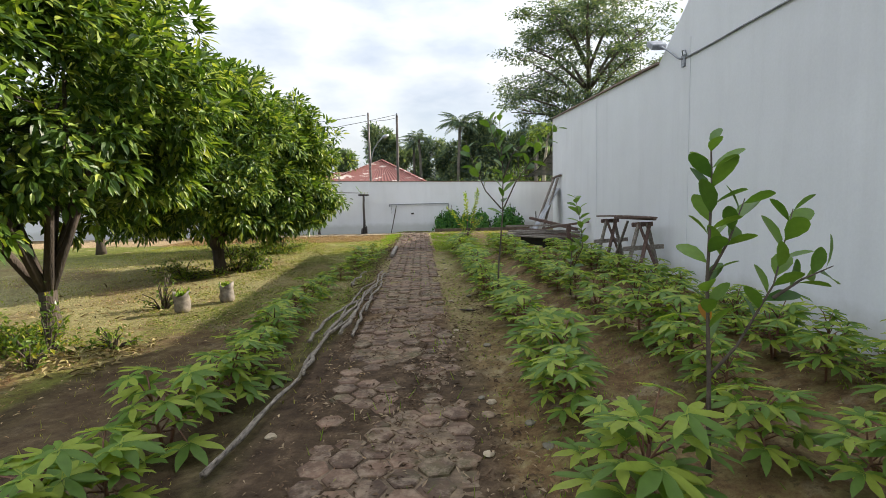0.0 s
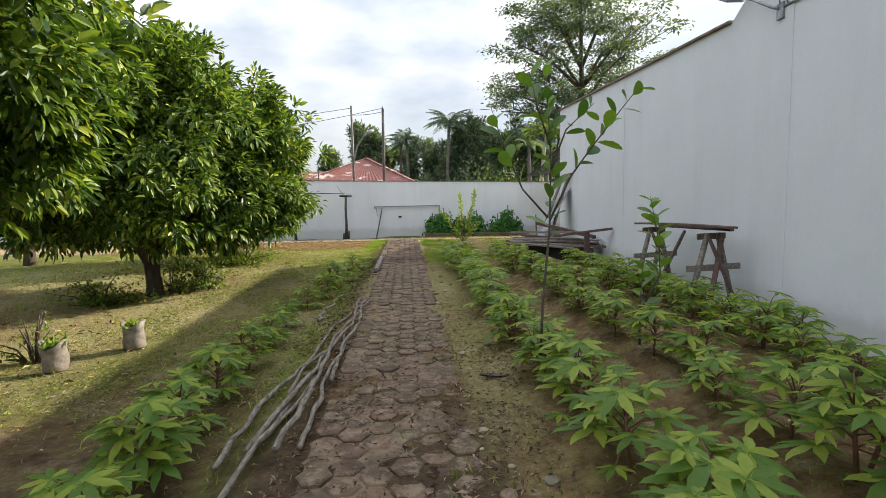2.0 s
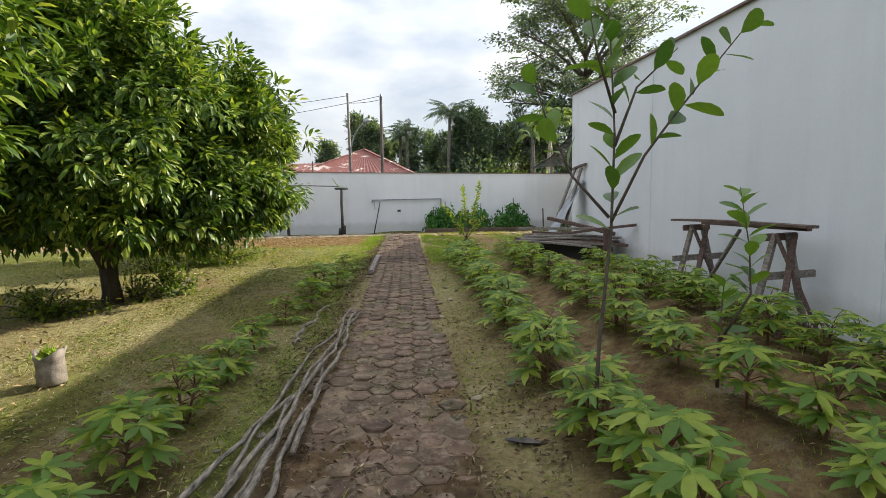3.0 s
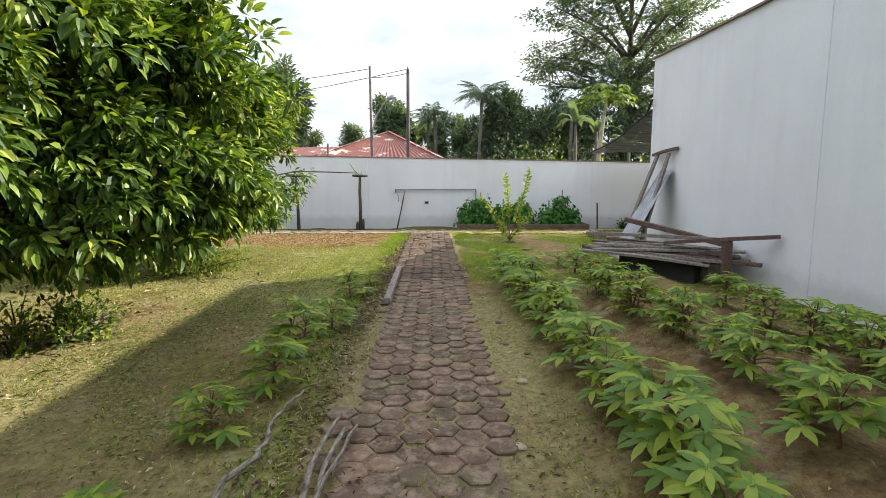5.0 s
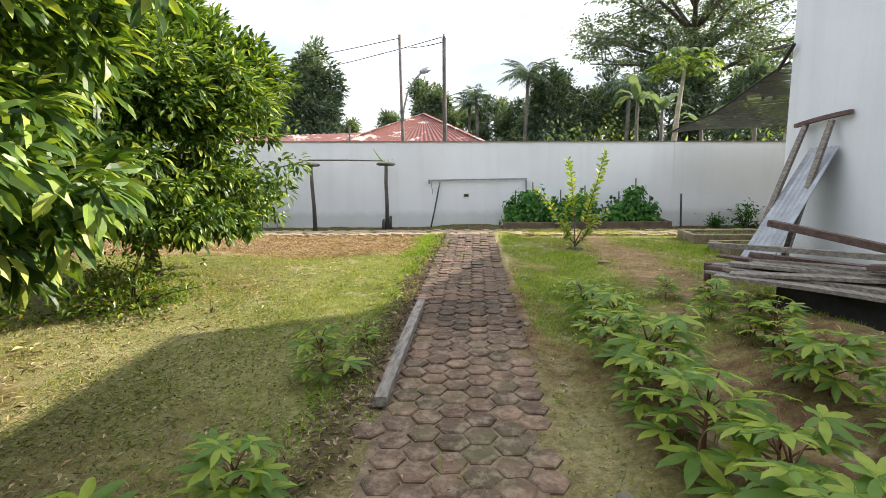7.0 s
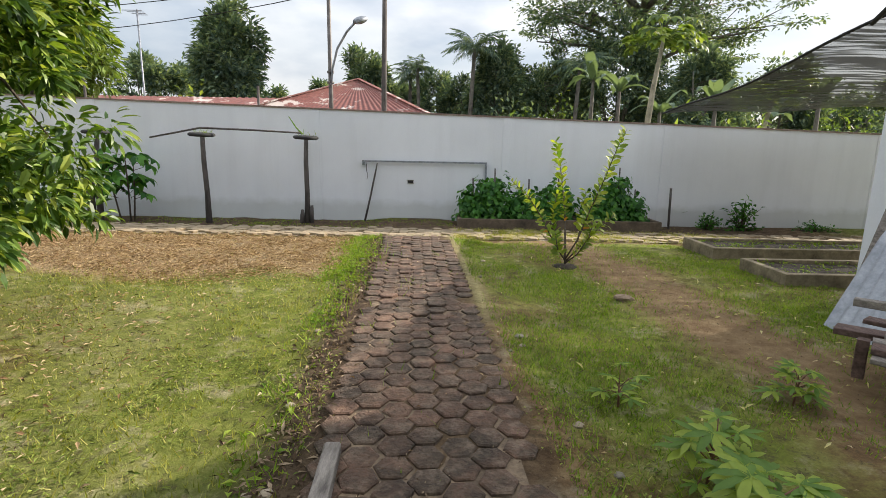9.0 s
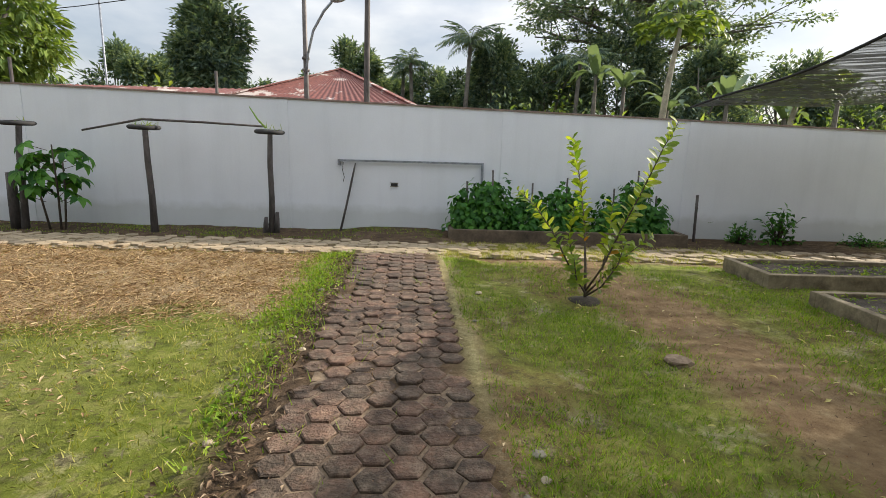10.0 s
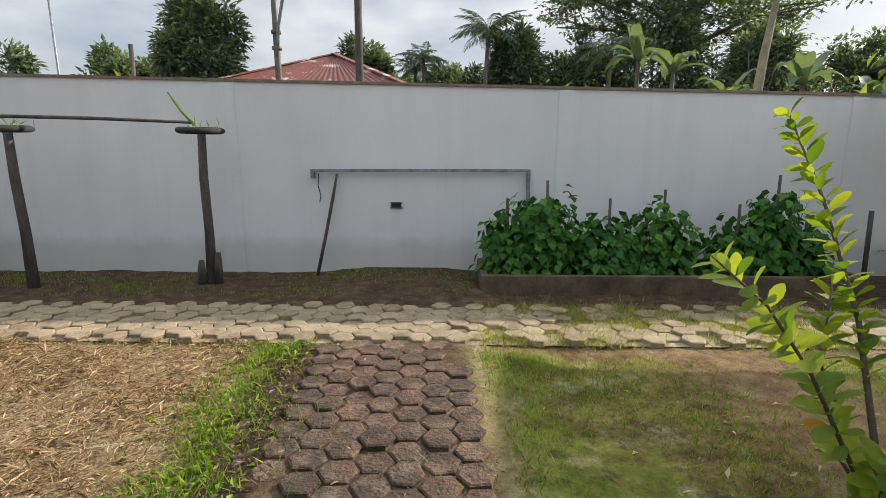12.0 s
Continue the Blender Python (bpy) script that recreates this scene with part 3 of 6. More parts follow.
FAR = [  # x, y, crown centre z, radii, twigs
    (-13.2, 45, 5.4, (3.9, 3.4, 5.4), 900, "dense conical dark green tree beyond the wall"),
    (-7.0, 56, 6.6, (3.0, 2.6, 3.6), 500, "rounded dark green tree beyond the wall"),
    (-19.5, 48, 4.2, (3.2, 3, 3.4), 420, "dark green tree beyond the wall"),
    (-25, 44, 4.0, (4, 3, 3.4), 420, "dark green tree beyond the wall"),
    (3.0, 52, 5.0, (3.0, 3, 5.0), 600, "tall dark green tree beyond the wall"),
    (7.6, 56, 5.0, (4.2, 3, 4.6), 600, "broad dark green tree beyond the wall"),
    (12.5, 54, 6.0, (4.5, 3, 5.5), 700, "broad dark green tree beyond the wall"),
    (19.0, 56, 5.0, (4.5, 3, 4.8), 500, "broad dark green tree beyond the wall"),
    (27.0, 58, 4.5, (5, 3, 4.0), 450, "broad dark green tree beyond the wall"),
    (-1.5, 60, 5.0, (2.8, 2.6, 4.0), 420, "dark green tree beyond the wall"),
    (5.2, 62, 5.4, (3.0, 2.6, 4.4), 420, "dark green tree beyond the wall"),
    (15.8, 48, 4.6, (2.6, 2.6, 4.2), 420, "dark green tree beyond the wall"),
    (-10.0, 60, 4.2, (3.2, 2.6, 3.4), 400, "dark green tree beyond the wall"),
    (22.5, 50, 4.2, (3.2, 2.6, 3.8), 420, "dark green tree beyond the wall"),
    (36.0, 58, 4.5, (6, 3, 4.0), 450, "broad dark green tree beyond the wall"),
    (-4.6, 62, 4.4, (3.4, 2.6, 3.6), 420, "dark green tree beyond the wall"),
    (1.2, 58, 4.6, (3.2, 2.6, 3.8), 420, "dark green tree beyond the wall"),
    (4.4, 57, 5.6, (3.0, 2.6, 4.2), 460, "tall dark green tree beyond the wall"),
    (9.8, 60, 5.6, (3.8, 2.6, 4.4), 460, "broad dark green tree beyond the wall"),
    (-16.5, 58, 4.0, (3.6, 2.6, 3.4), 400, "dark green tree beyond the wall"),
    (31.5, 56, 4.2, (4.4, 2.6, 3.6), 400, "broad dark green tree beyond the wall"),
    (-33.0, 52, 4.5, (6, 3, 4.5), 450, "broad dark green tree beyond the wall"),
]
for i, (x, y, cz, r, n, lab) in enumerate(FAR):
    cone = 0.72 if i == 0 else (0.45 if i in (1, 4, 10, 11) else 0.15)
    grow_tree("far_tree", (x, y, -0.2), max(cz - r[2] * 0.7, 1.0), (x, y, cz), r, n, 18, 0.4, M_FAR_LEAF_HAZY, lab, M_BARK_FAR, 0.2, 5, 20 + i, 0.2, 0.45, hollow=0.4, taper=cone)

# ---- beyond the wall ----
def corrugated(name, a, b, c, d, material, parent, label="", pitch=0.2, depth=0.025, thick=0.004):
    """Ribbed sheet over the quad a b c d (a to b is the eave, d to c the ridge); ribs run from eave to ridge."""
    a, b, c, d = (Vector(v) for v in (a, b, c, d))
    n = max(4, int((b - a).length / pitch) * 4)
    nor = (b - a).cross(d - a).normalized()
    vs, fs = [], []
    for i in range(n + 1):
        t = i / n
        o = nor * depth * 0.5 * math.sin(t * n / 4 * 2 * math.pi)
        vs += [tuple(a.lerp(b, t) + o), tuple(d.lerp(c, t) + o), tuple(a.lerp(b, t) + o - nor * thick), tuple(d.lerp(c, t) + o - nor * thick)]
    for i in range(n):
        k = i * 4
        fs += [[k, k + 4, k + 5, k + 1], [k + 2, k + 3, k + 7, k + 6]]
    return raw(name, vs, fs, material, parent, label, True)


def mat_roof():
    m, nt, b = node_mat("rusted_red_roof_paint")
    f1, f2 = add_noise(nt, 1.2, 7, 0.65), add_noise(nt, 9, 6, 0.7)
    col = add_ramp(nt, f2, [(0.3, (0.10, 0.028, 0.022)), (0.7, (0.24, 0.075, 0.058))])
    col = add_mix(nt, add_ramp(nt, f1, [(0.56, grey(0)), (0.61, grey(0.9))]), col, (0.52, 0.46, 0.42))
    nt.links.new(col, b.inputs["Base Color"])
    b.inputs["Roughness"].default_value = 0.7
    return m


def build_house():
    m = mat_roof()
    h = empty("house", Matrix.Translation((-4, 29, -0.15)), "low house with a rusted red metal hip roof behind the wall", "house")
    o = Vector((4, -29, 0.15))

    def at(x, y, z):
        return Vector((x, y, z)) + o
    ax, ay, az = -3.45, 31.2, 3.6
    e = 2.1
    front = corrugated("roof", at(-6.6, 27.4, e), at(-0.6, 27.4, e), at(ax + 0.02, ay, az), at(ax - 0.02, ay, az), m, h)
    corrugated("roof", at(-0.6, 27.4, e), at(-0.6, 35, e), at(ax, ay + 0.02, az), at(ax, ay - 0.02, az), m, h)
    corrugated("roof", at(-0.6, 35, e), at(-6.6, 35, e), at(ax - 0.02, ay, az), at(ax + 0.02, ay, az), m, h)
    corrugated("roof", at(-13.0, 28.0, 2.2), at(-5.5, 28.0, 2.2), at(-5.0, 31.2, 2.98), at(-13.0, 31.2, 2.95), m, h)
    corrugated("roof", at(-5.0, 34.5, 2.2), at(-13.0, 34.5, 2.2), at(-13.0, 31.2, 2.95), at(-5.0, 31.2, 2.95), m, h)
    part("wall", box_bm(-8.6, 3.0, -0.8, 5.2, -0.1, 2.2), M_WALL, h, "pale rendered house wall")
    for a in ((-6.6, 27.4, e), (-0.6, 27.4, e)):
        part("ridge_cap", beam_bm(at(*a) + Vector((0, 0, 0.02)), at(ax, ay, az + 0.03), 0.16, 0.03), m, front)


build_house()


def rod(name, pts, radii, material, parent=None, label="", sides=8):
    return raw(name, *tube(pts, radii if isinstance(radii, list) else [radii] * len(pts), sides), material, parent, label, True)


def build_poles():
    p = empty("street_lamp", Matrix.Translation((-3.5, 27.5, -0.15)), "thin steel street lamp pole with a curved arm", "street lamp")
    shaft = rod("pole", [(0, 0, 0), (-0.02, 0, 3), (-0.03, 0, 5.75)], [0.07, 0.055, 0.045], M_POLE, p)
    arm = [(0.0, -0.06, 3.1), (0.06, -0.1, 3.5), (0.22, -0.25, 3.95), (0.5, -0.45, 4.3), (0.7, -0.55, 4.47)]
    rod("arm", arm, 0.028, M_METAL, p, "grey steel arm")
    for z in (3.15, 3.4):
        rod("clamp", [(-0.02, 0, z), (-0.02, 0, z + 0.05)], 0.085, M_POLE, shaft)
    bm = bmesh.new()
    bmesh.ops.create_uvsphere(bm, u_segments=16, v_segments=10, radius=0.17)
    bmesh.ops.transform(bm, matrix=Matrix.Translation((0.86, -0.64, 4.52)) @ pose(0, 0, 0, 20, 0, -48) @ Matrix.Diagonal((0.62, 1.25, 0.5, 1)), verts=bm.verts)
    part("lamp_head", bm, M_METAL, p, "grey metal lamp head", True)
    p2 = empty("utility_pole", Matrix.Translation((-2.15, 27.4, -0.15)), "slender dark wooden utility pole", "pole")
    shaft = rod("pole", [(0, 0, 0), (0.0, 0, 3), (0.03, 0, 5.55)], [0.075, 0.065, 0.055], M_POST, p2)
    rod("insulator", [(0.03, 0, 5.55), (0.03, 0, 5.68)], [0.045, 0.03], M_METAL, shaft)
    p3 = empty("utility_pole", Matrix.Translation((-11.5, 33.0, -0.15)), "thin television aerial mast behind the house", "aerial")
    shaft = rod("pole", [(0, 0, 0), (0, 0, 6.2)], 0.03, M_METAL, p3)
    for k in range(4):
        rod("element", [(-0.35 + 0.05 * k, -0.3 + 0.2 * k, 6.1), (0.35 - 0.05 * k, -0.3 + 0.2 * k, 6.1)], 0.012, M_METAL, shaft)
    for k, (a, b, sag) in enumerate((((-3.53, 27.5, 5.5), (-24, 33, 6.2), 0.6), ((-2.12, 27.4, 5.45), (-24, 34, 5.6), 0.8), ((-3.53, 27.5, 5.2), (-2.12, 27.4, 5.3), 0.05))):
        a, b = Vector(a), Vector(b)
        pts = [tuple(a.lerp(b, i / 14) - Vector((0, 0, sag * 4 * (i / 14) * (1 - i / 14)))) for i in range(15)]
        tagged(rod("overhead_wire", pts, 0.011, M_BLACK, sides=5), "thin dark overhead wire strung between poles", "wire", "overhead wires")
    for k, (x, h) in enumerate(((-8.3, 0.42), (-4.6, 0.36), (-10.4, 0.5))):
        s = rod("stake", [(x, 25.3, -0.15), (x + 0.02, 25.3, 2.2 - 0.02 * x + h)], 0.03, M_POST, sides=6)
        tagged(s, "short rough wooden stake standing behind the wall", "stake", "stakes behind the wall")


build_poles()


def blade_mesh(name, lobes, length, width, material, spread=120.0, droop=0.12):
    """Hand-shaped leaf: pointed lobes fanned round the stalk's end."""
    vs, fs = [], []
    for k in range(lobes):
        t = (k - (lobes - 1) / 2) / ((lobes - 1) / 2)
        a = radians(t * spread)
        L = length * (1 - 0.42 * t * t)
        W = width * (1 - 0.25 * t * t)
        dx, dy = math.sin(a), math.cos(a)
        o = len(vs)
        for s, w, z in ((0.0, 0.3, 0), (0.28, 0.82, 0.004), (0.58, 1.0, -0.004), (0.84, 0.55, -0.5 * droop * L), (1.0, 0.0, -droop * L)):
            for sg in ((-1, 0, 1) if w else (0,)):
                vs.append((dx * L * s + dy * sg * w * W / 2, dy * L * s - dx * sg * w * W / 2, z + (0.12 * W if sg else 0)))
        for r in range(3):
            q = o + r * 3
            fs += [[q, q + 1, q + 4, q + 3], [q + 1, q + 2, q + 5, q + 4]]
        q = o + 9
        fs += [[q, q + 1, q + 3], [q + 1, q + 2, q + 3]]
    me = bpy.data.meshes.new(name)
    me.from_pydata(vs, [], fs)
    me.materials.append(material)
    me.polygons.foreach_set("use_smooth", [True] * len(me.polygons))
    return me


def papaya(base, height, label, seed):
    rng = np.random.default_rng(seed)
    t = empty("papaya_tree", Matrix.Translation(base), label, "tree")
    rod("trunk", [(0, 0, -0.1), (-0.05, 0, height * 0.4), (0.05, 0.0, height * 0.7), (0.22, 0, height)], [0.13, 0.1, 0.08, 0.05], mat_plain("pale_trunk", (0.2, 0.18, 0.13), (0.42, 0.38, 0.28), 5), t)
    me = blade_mesh("papaya_leaf", 7, 0.36, 0.17, M_FAR_BRIGHT, 125, 0.3)
    stalks = []
    for k in range(38):
        a, el = k * 2.4 + rng.random(), rng.uniform(-0.25, 0.9)
        r = rng.uniform(0.35, 0.95)
        tip = Vector((0.22 + math.cos(a) * r, math.sin(a) * r, height + el * 0.6 - 0.1))
        stalks.append(tube([(0.22, 0, height - 0.08), tuple((Vector((0.22, 0, height)) + tip) / 2 + Vector((0, 0, 0.08))), tuple(tip)], [0.014, 0.011, 0.008], 5))
        ob = new("leaf", me)
        ob.parent = t
        ob.matrix_basis = Matrix.Translation(tip) @ pose(0, 0, 0, rng.uniform(-35, -5), rng.uniform(-15, 15), math.degrees(a) - 90)
    raw("stalk", *join_geo(stalks), M_FAR_BRIGHT, t, "", True)
    return t


papaya((5.3, 29.2, -0.15), 4.75, "slender papaya tree with a pale trunk beyond the wall", 4)
papaya((8.8, 29.5, -0.15), 3.3, "young papaya tree with bright leaves beyond the wall", 5)


def palm(base, height, frond, n, label, seed, lean=0.3):
    rng = np.random.default_rng(seed)
    t = empty("palm_tree", Matrix.Translation(base), label, "palm")
    top = Vector((lean, 0, height))
    rod("trunk", [(0, 0, -0.1), (lean * 0.3, 0, height * 0.5), tuple(top)], [0.2, 0.15, 0.12], M_BARK_FAR, t)
    # one frond: an arching rib with hanging leaflets
    s = np.linspace(0, 1, 26)
    rib = np.stack([0 * s, frond * s, frond * (0.35 * s - 0.75 * s ** 2)], 1)
    pos = np.repeat(rib[3:], 2, 0)
    sg = np.tile([1, -1], len(rib) - 3)
    along = np.stack([sg * 1.0, np.full(len(sg), 0.55), np.full(len(sg), -0.75)], 1) + rng.normal(0, 0.12, (len(sg), 3))
    ln = frond * 0.34 * np.sin(np.repeat(s[3:], 2) * 2.6 + 0.4).clip(0.25)
    v1, f1 = leaves(pos, along, np.tile([0, 0, 1.0], (len(pos), 1)), ln, frond * 0.035)
    v2, f2 = tube([tuple(p) for p in rib[::5]], [0.03, 0.025, 0.02, 0.015, 0.01, 0.005], 5)
    v, f = join_geo([(v1.tolist(), f1.tolist()), (v2, f2)])
    me = bpy.data.meshes.new("frond")
    me.from_pydata(v, [], f)
    me.materials.append(M_FAR_LEAF_HAZY)
    for k in range(n):
        ob = new("frond", me)
        ob.parent = t
        ob.matrix_basis = Matrix.Translation(top) @ pose(0, 0, 0, rng.uniform(-25, 50), rng.uniform(-15, 15), k * 137.5)
    return t


palm((1.0, 50, -0.2), 8.5, 2.1, 22, "coconut palm with drooping fronds beyond the wall", 1)
palm((-2.6, 54, -0.2), 7.7, 1.7, 20, "feathery palm beyond the wall", 2, -0.2)
palm((-3.5, 55, -0.2), 7.2, 1.6, 18, "feathery palm beyond the wall", 3, 0.1)
palm((8.3, 50, -0.2), 7.6, 2.2, 14, "coconut palm with drooping fronds beyond the wall", 6, 0.2)


def banana(base, height, label, seed):
    rng = np.random.default_rng(seed)
    t = empty("banana_plant", Matrix.Translation(base), label, "banana plant")
    rod("stem", [(0, 0, -0.1), (0.05, 0, height * 0.5), (0.05, 0, height)], [0.16, 0.12, 0.07], M_BARK_FAR, t)
    for k in range(8):
        a = k * 2.4 + rng.random()
        L, W, up = rng.uniform(1.7, 2.4), rng.uniform(0.42, 0.55), rng.uniform(0.5, 1.5)
        vs, fs = [], []
        for i in range(11):
            s = i / 10
            w = W * math.sin(min(1, s * 1.1 + 0.08) * math.pi) ** 0.6 if s < 0.97 else 0.02
            y, z = L * s * (0.85 - 0.2 * up * s), L * (up * s - (0.5 + 0.4 * up) * s * s)
            for q in (-1, 0, 1):
                vs.append((q * w / 2 + rng.normal(0, 0.015), y, z + abs(q) * 0.12 * w + rng.normal(0, 0.02)))
        for i in range(10):
            fs += [[i * 3, i * 3 + 1, i * 3 + 4, i * 3 + 3], [i * 3 + 1, i * 3 + 2, i * 3 + 5, i * 3 + 4]]
        ob = raw("leaf", vs, fs, M_FAR_LEAF_HAZY, t, "", True)
        ob.matrix_basis = Matrix.Translation((0.05, 0, height - 0.1)) @ pose(0, 0, 0, 0, 0, math.degrees(a))
    return t


for k, (x, y, h) in enumerate(((6.6, 40, 5.2), (7.6, 39, 4.6), (9.2, 38, 3.6), (11.2, 37, 3.9), (13.0, 36, 3.2), (15, 36, 4.0))):
    banana((x, y, -0.2), h, "banana plant with broad ragged leaves beyond the wall", 40 + k)


def rain_tree():
    """Tall spreading tree: open umbrella crown in tiers, sky showing between."""
    rng = np.random.default_rng(77)
    t = empty("rain_tree", Matrix.Translation((15.3, 58, -0.2)), "tall spreading tree with an open feathery crown", "tree")
    rod("trunk", [(0, 0, 0), (0.2, 0, 5), (0, 0, 10), (0.1, 0, 16)], [0.55, 0.42, 0.34, 0.16], M_BARK_FAR, t)
    limbs, pos, along = [], [], []
    for k in range(22):
        a = 2 * math.pi * k / 22 + rng.random() * 0.5
        tier = (k % 4) / 3
        reach, rise = rng.uniform(0.8, 1.05) * 8.9 * math.sqrt(1 - (0.86 * tier) ** 2), 1.2 + 11.0 * tier + rng.uniform(-1, 1)
        p0 = np.array([0, 0, 8.5 + 6.5 * tier])
        p2 = np.array([math.cos(a) * reach, math.sin(a) * reach * 0.8, 10.0 + rise])
        p1 = (p0 + p2) / 2 + np.array([0, 0, 0.8])
        limbs.append(tube([tuple(p0), tuple(p1), tuple(p2)], [0.22, 0.13, 0.05], 7))
        for q in range(10):
            s = rng.uniform(0.35, 1.05) ** 0.8
            c = p0 + (p2 - p0) * s + np.array([0, 0, 0.8 * math.sin(s * 3)]) + rng.normal(0, 1.0, 3) * (1.5, 1.5, 0.95)
            limbs.append(tube([tuple(p0 + (p2 - p0) * s * 0.85 + np.array([0, 0, 0.6])), tuple(c)], [0.06, 0.02], 5))
            m = 120
            d = rng.normal(size=(m, 3)) * (0.68, 0.68, 0.14)
            pos.append(c + d)
            along.append(unit(d) + rng.normal(0, 0.5, (m, 3)) * (1, 1, 0.5))
    tagged(raw("limb", *join_geo(limbs), M_BARK_FAR, t, "", True), kind="stuff")
    pos, along = np.concatenate(pos), np.concatenate(along)
    v, f = leaves(pos, along, np.tile([0, 0, 1.0], (len(pos), 1)) + rng.normal(0, 0.3, (len(pos), 3)), rng.uniform(0.25, 0.5, len(pos)), 0.2)
    tagged(raw("crown", v, f, M_FAR_LEAF_HAZY, t), kind="stuff")


rain_tree()


def bush(name, centre, radii, n, leaf_len, ratio, material, label, seed, category="shrub", stems=6):
    """A low leafy shrub: stems from the root and leaves through an uneven dome."""
    rng = np.random.default_rng(seed)
    x, y = centre
    b = empty(name, Matrix.Translation((x, y, gz(x, y) if y < 25 else -0.15)), label, category)
    radii = np.array(radii, float)
    ends = unit(rng.normal(size=(stems * 5, 3)))
    ends[:, 2] = np.abs(ends[:, 2])
    ends = ends * radii * rng.uniform(0.5, 1.0, (stems * 5, 1))
    stem = raw("stem", *join_geo([tube([(0.1 * e[0], 0.1 * e[1], -0.03), (e[0] * 0.45, e[1] * 0.45, e[2] * 0.62), tuple(e)], [0.012, 0.008, 0.004], 5) for e in ends]), M_BARK, b, "", True)
    k = rng.integers(len(ends), size=n)
    s = rng.uniform(0.35, 1.08, n)[:, None]
    pos = ends[k] * s * (1, 1, 1) + rng.normal(0, 0.13, (n, 3)) * radii
    pos[:, 2] = np.abs(pos[:, 2]) + 0.02
    along = unit(ends[k]) * 0.5 + rng.normal(0, 0.7, (n, 3)) + np.array([0, 0, -0.15])
    v, f = leaves(pos, along, np.tile([0, 0, 1.0], (n, 1)) + rng.normal(0, 0.3, (n, 3)), leaf_len * rng.uniform(0.6, 1.2, n), leaf_len * ratio)
    tagged(stem, kind="stuff")
    tagged(raw("foliage", v, f, material, b), kind="stuff")
    return b


for k in range(15):
    bush("hedge_shrub", (1.2 + k * 1.15 + 0.3 * math.sin(k * 2.1), 26.1 + 0.3 * math.cos(k)), (0.85, 0.6, 2.35 + 0.2 * math.sin(k * 1.7)), 420, 0.2, 0.4, M_FAR_BRIGHT, "bright green shrub growing behind the boundary wall", 60 + k)
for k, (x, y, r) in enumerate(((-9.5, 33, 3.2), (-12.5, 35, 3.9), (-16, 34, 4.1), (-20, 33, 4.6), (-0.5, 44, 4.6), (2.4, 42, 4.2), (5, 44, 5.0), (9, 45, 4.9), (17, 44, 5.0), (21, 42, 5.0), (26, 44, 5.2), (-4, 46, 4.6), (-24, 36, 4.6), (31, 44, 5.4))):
    bush("thicket", (x, y), (2.6, 1.8, r), 1300, 0.32, 0.45, M_FAR_LEAF_HAZY if k % 3 else M_FAR_BRIGHT, "dense green thicket beyond the wall", 90 + k)


def build_net():
    """Shade cloth stretched from the wall's top up to the building's end, sagging between its edges."""
    n, m = 24, 14
    vs, fs = [], []
    for i in range(n + 1):
        for j in range(m + 1):
            u, v = i / n, j / m
            y = 24.42 - 4.85 * u
            x = 3.70 + 0.16 * u + v * 6.5
            z = 2.17 + 0.62 * u ** 1.15 + 0.3 * v - 0.2 * math.sin(math.pi * u) * (0.25 + 0.75 * v) + 0.03 * math.sin(9 * u + 14 * v)
            vs.append((x, y, z))
    for i in range(n):
        for j in range(m):
            a = i * (m + 1) + j
            fs.append([a, a + 1, a + m + 2, a + m + 1])
    t = empty("shade_net", Matrix(), "black shade cloth stretched between wall and building", "shade net")
    raw("cloth", vs, fs, M_NET, t, "", True)
    edge = [vs[i * (m + 1)] for i in range(n + 1)]
    rod("edge_cord", [(x, y, z + 0.004) for x, y, z in edge], 0.018, M_BLACK, t, "black hemmed edge")
    rod("peg", [(3.80, 19.75, 2.73), (3.74, 19.25, 2.98)], 0.025, M_BLACK, t)


build_net()


# ---- along the boundary wall ----
def torus_bm(R, r, n=28, k=10, flat=0.8):
    bm = bmesh.new()
    ring = []
    for i in range(n):
        a = 2 * math.pi * i / n
        ring.append([bm.verts.new(((R + r * math.cos(b)) * math.cos(a), (R + r * math.cos(b)) * math.sin(a), r * flat * math.sin(b))) for b in [2 * math.pi * q / k for q in range(k)]])
    for i in range(n):
        for q in range(k):
            bm.faces.new((ring[i][q], ring[(i + 1) % n][q], ring[(i + 1) % n][(q + 1) % k], ring[i][(q + 1) % k]))
    bmesh.ops.recalc_face_normals(bm, faces=bm.faces)
    return bm


def tyre_post(x, y, height, lean, label, tufts):
    g = gz(x, y)
    p = empty("tyre_post", Matrix.Translation((x, y, g)), label, "post", "posts with tyres")
    rod("post", [(0, 0, -0.15), (lean * 0.3 + 0.01, 0, height * 0.35), (lean * 0.6 - 0.008, 0, height * 0.7), (lean, 0, height)], [0.065, 0.05, 0.047, 0.042], M_POST, p, "", 10)
    ty = part("tyre", torus_bm(0.2, 0.05, flat=0.72), M_BLACK, p, "worn black rubber tyre", True)
    ty.matrix_basis = pose(lean, -0.02, height + 0.0, 3, 2, 0)
    rng = np.random.default_rng(int(abs(x) * 10))
    n = tufts
    pos = np.stack([rng.normal(lean, 0.1, n), rng.normal(0, 0.08, n), np.full(n, height + 0.02)], 1)
    v, f = leaves(pos, rng.normal(0, 0.5, (n, 3)) + (0, 0, 1), rng.normal(0, 1, (n, 3)), rng.uniform(0.06, 0.16, n), 0.012)
    tf = raw("tuft", v, f, M_GRASS, ty, "tuft of thin grass growing in the tyre")
    tf.matrix_parent_inverse = ty.matrix_basis.inverted()
    return p


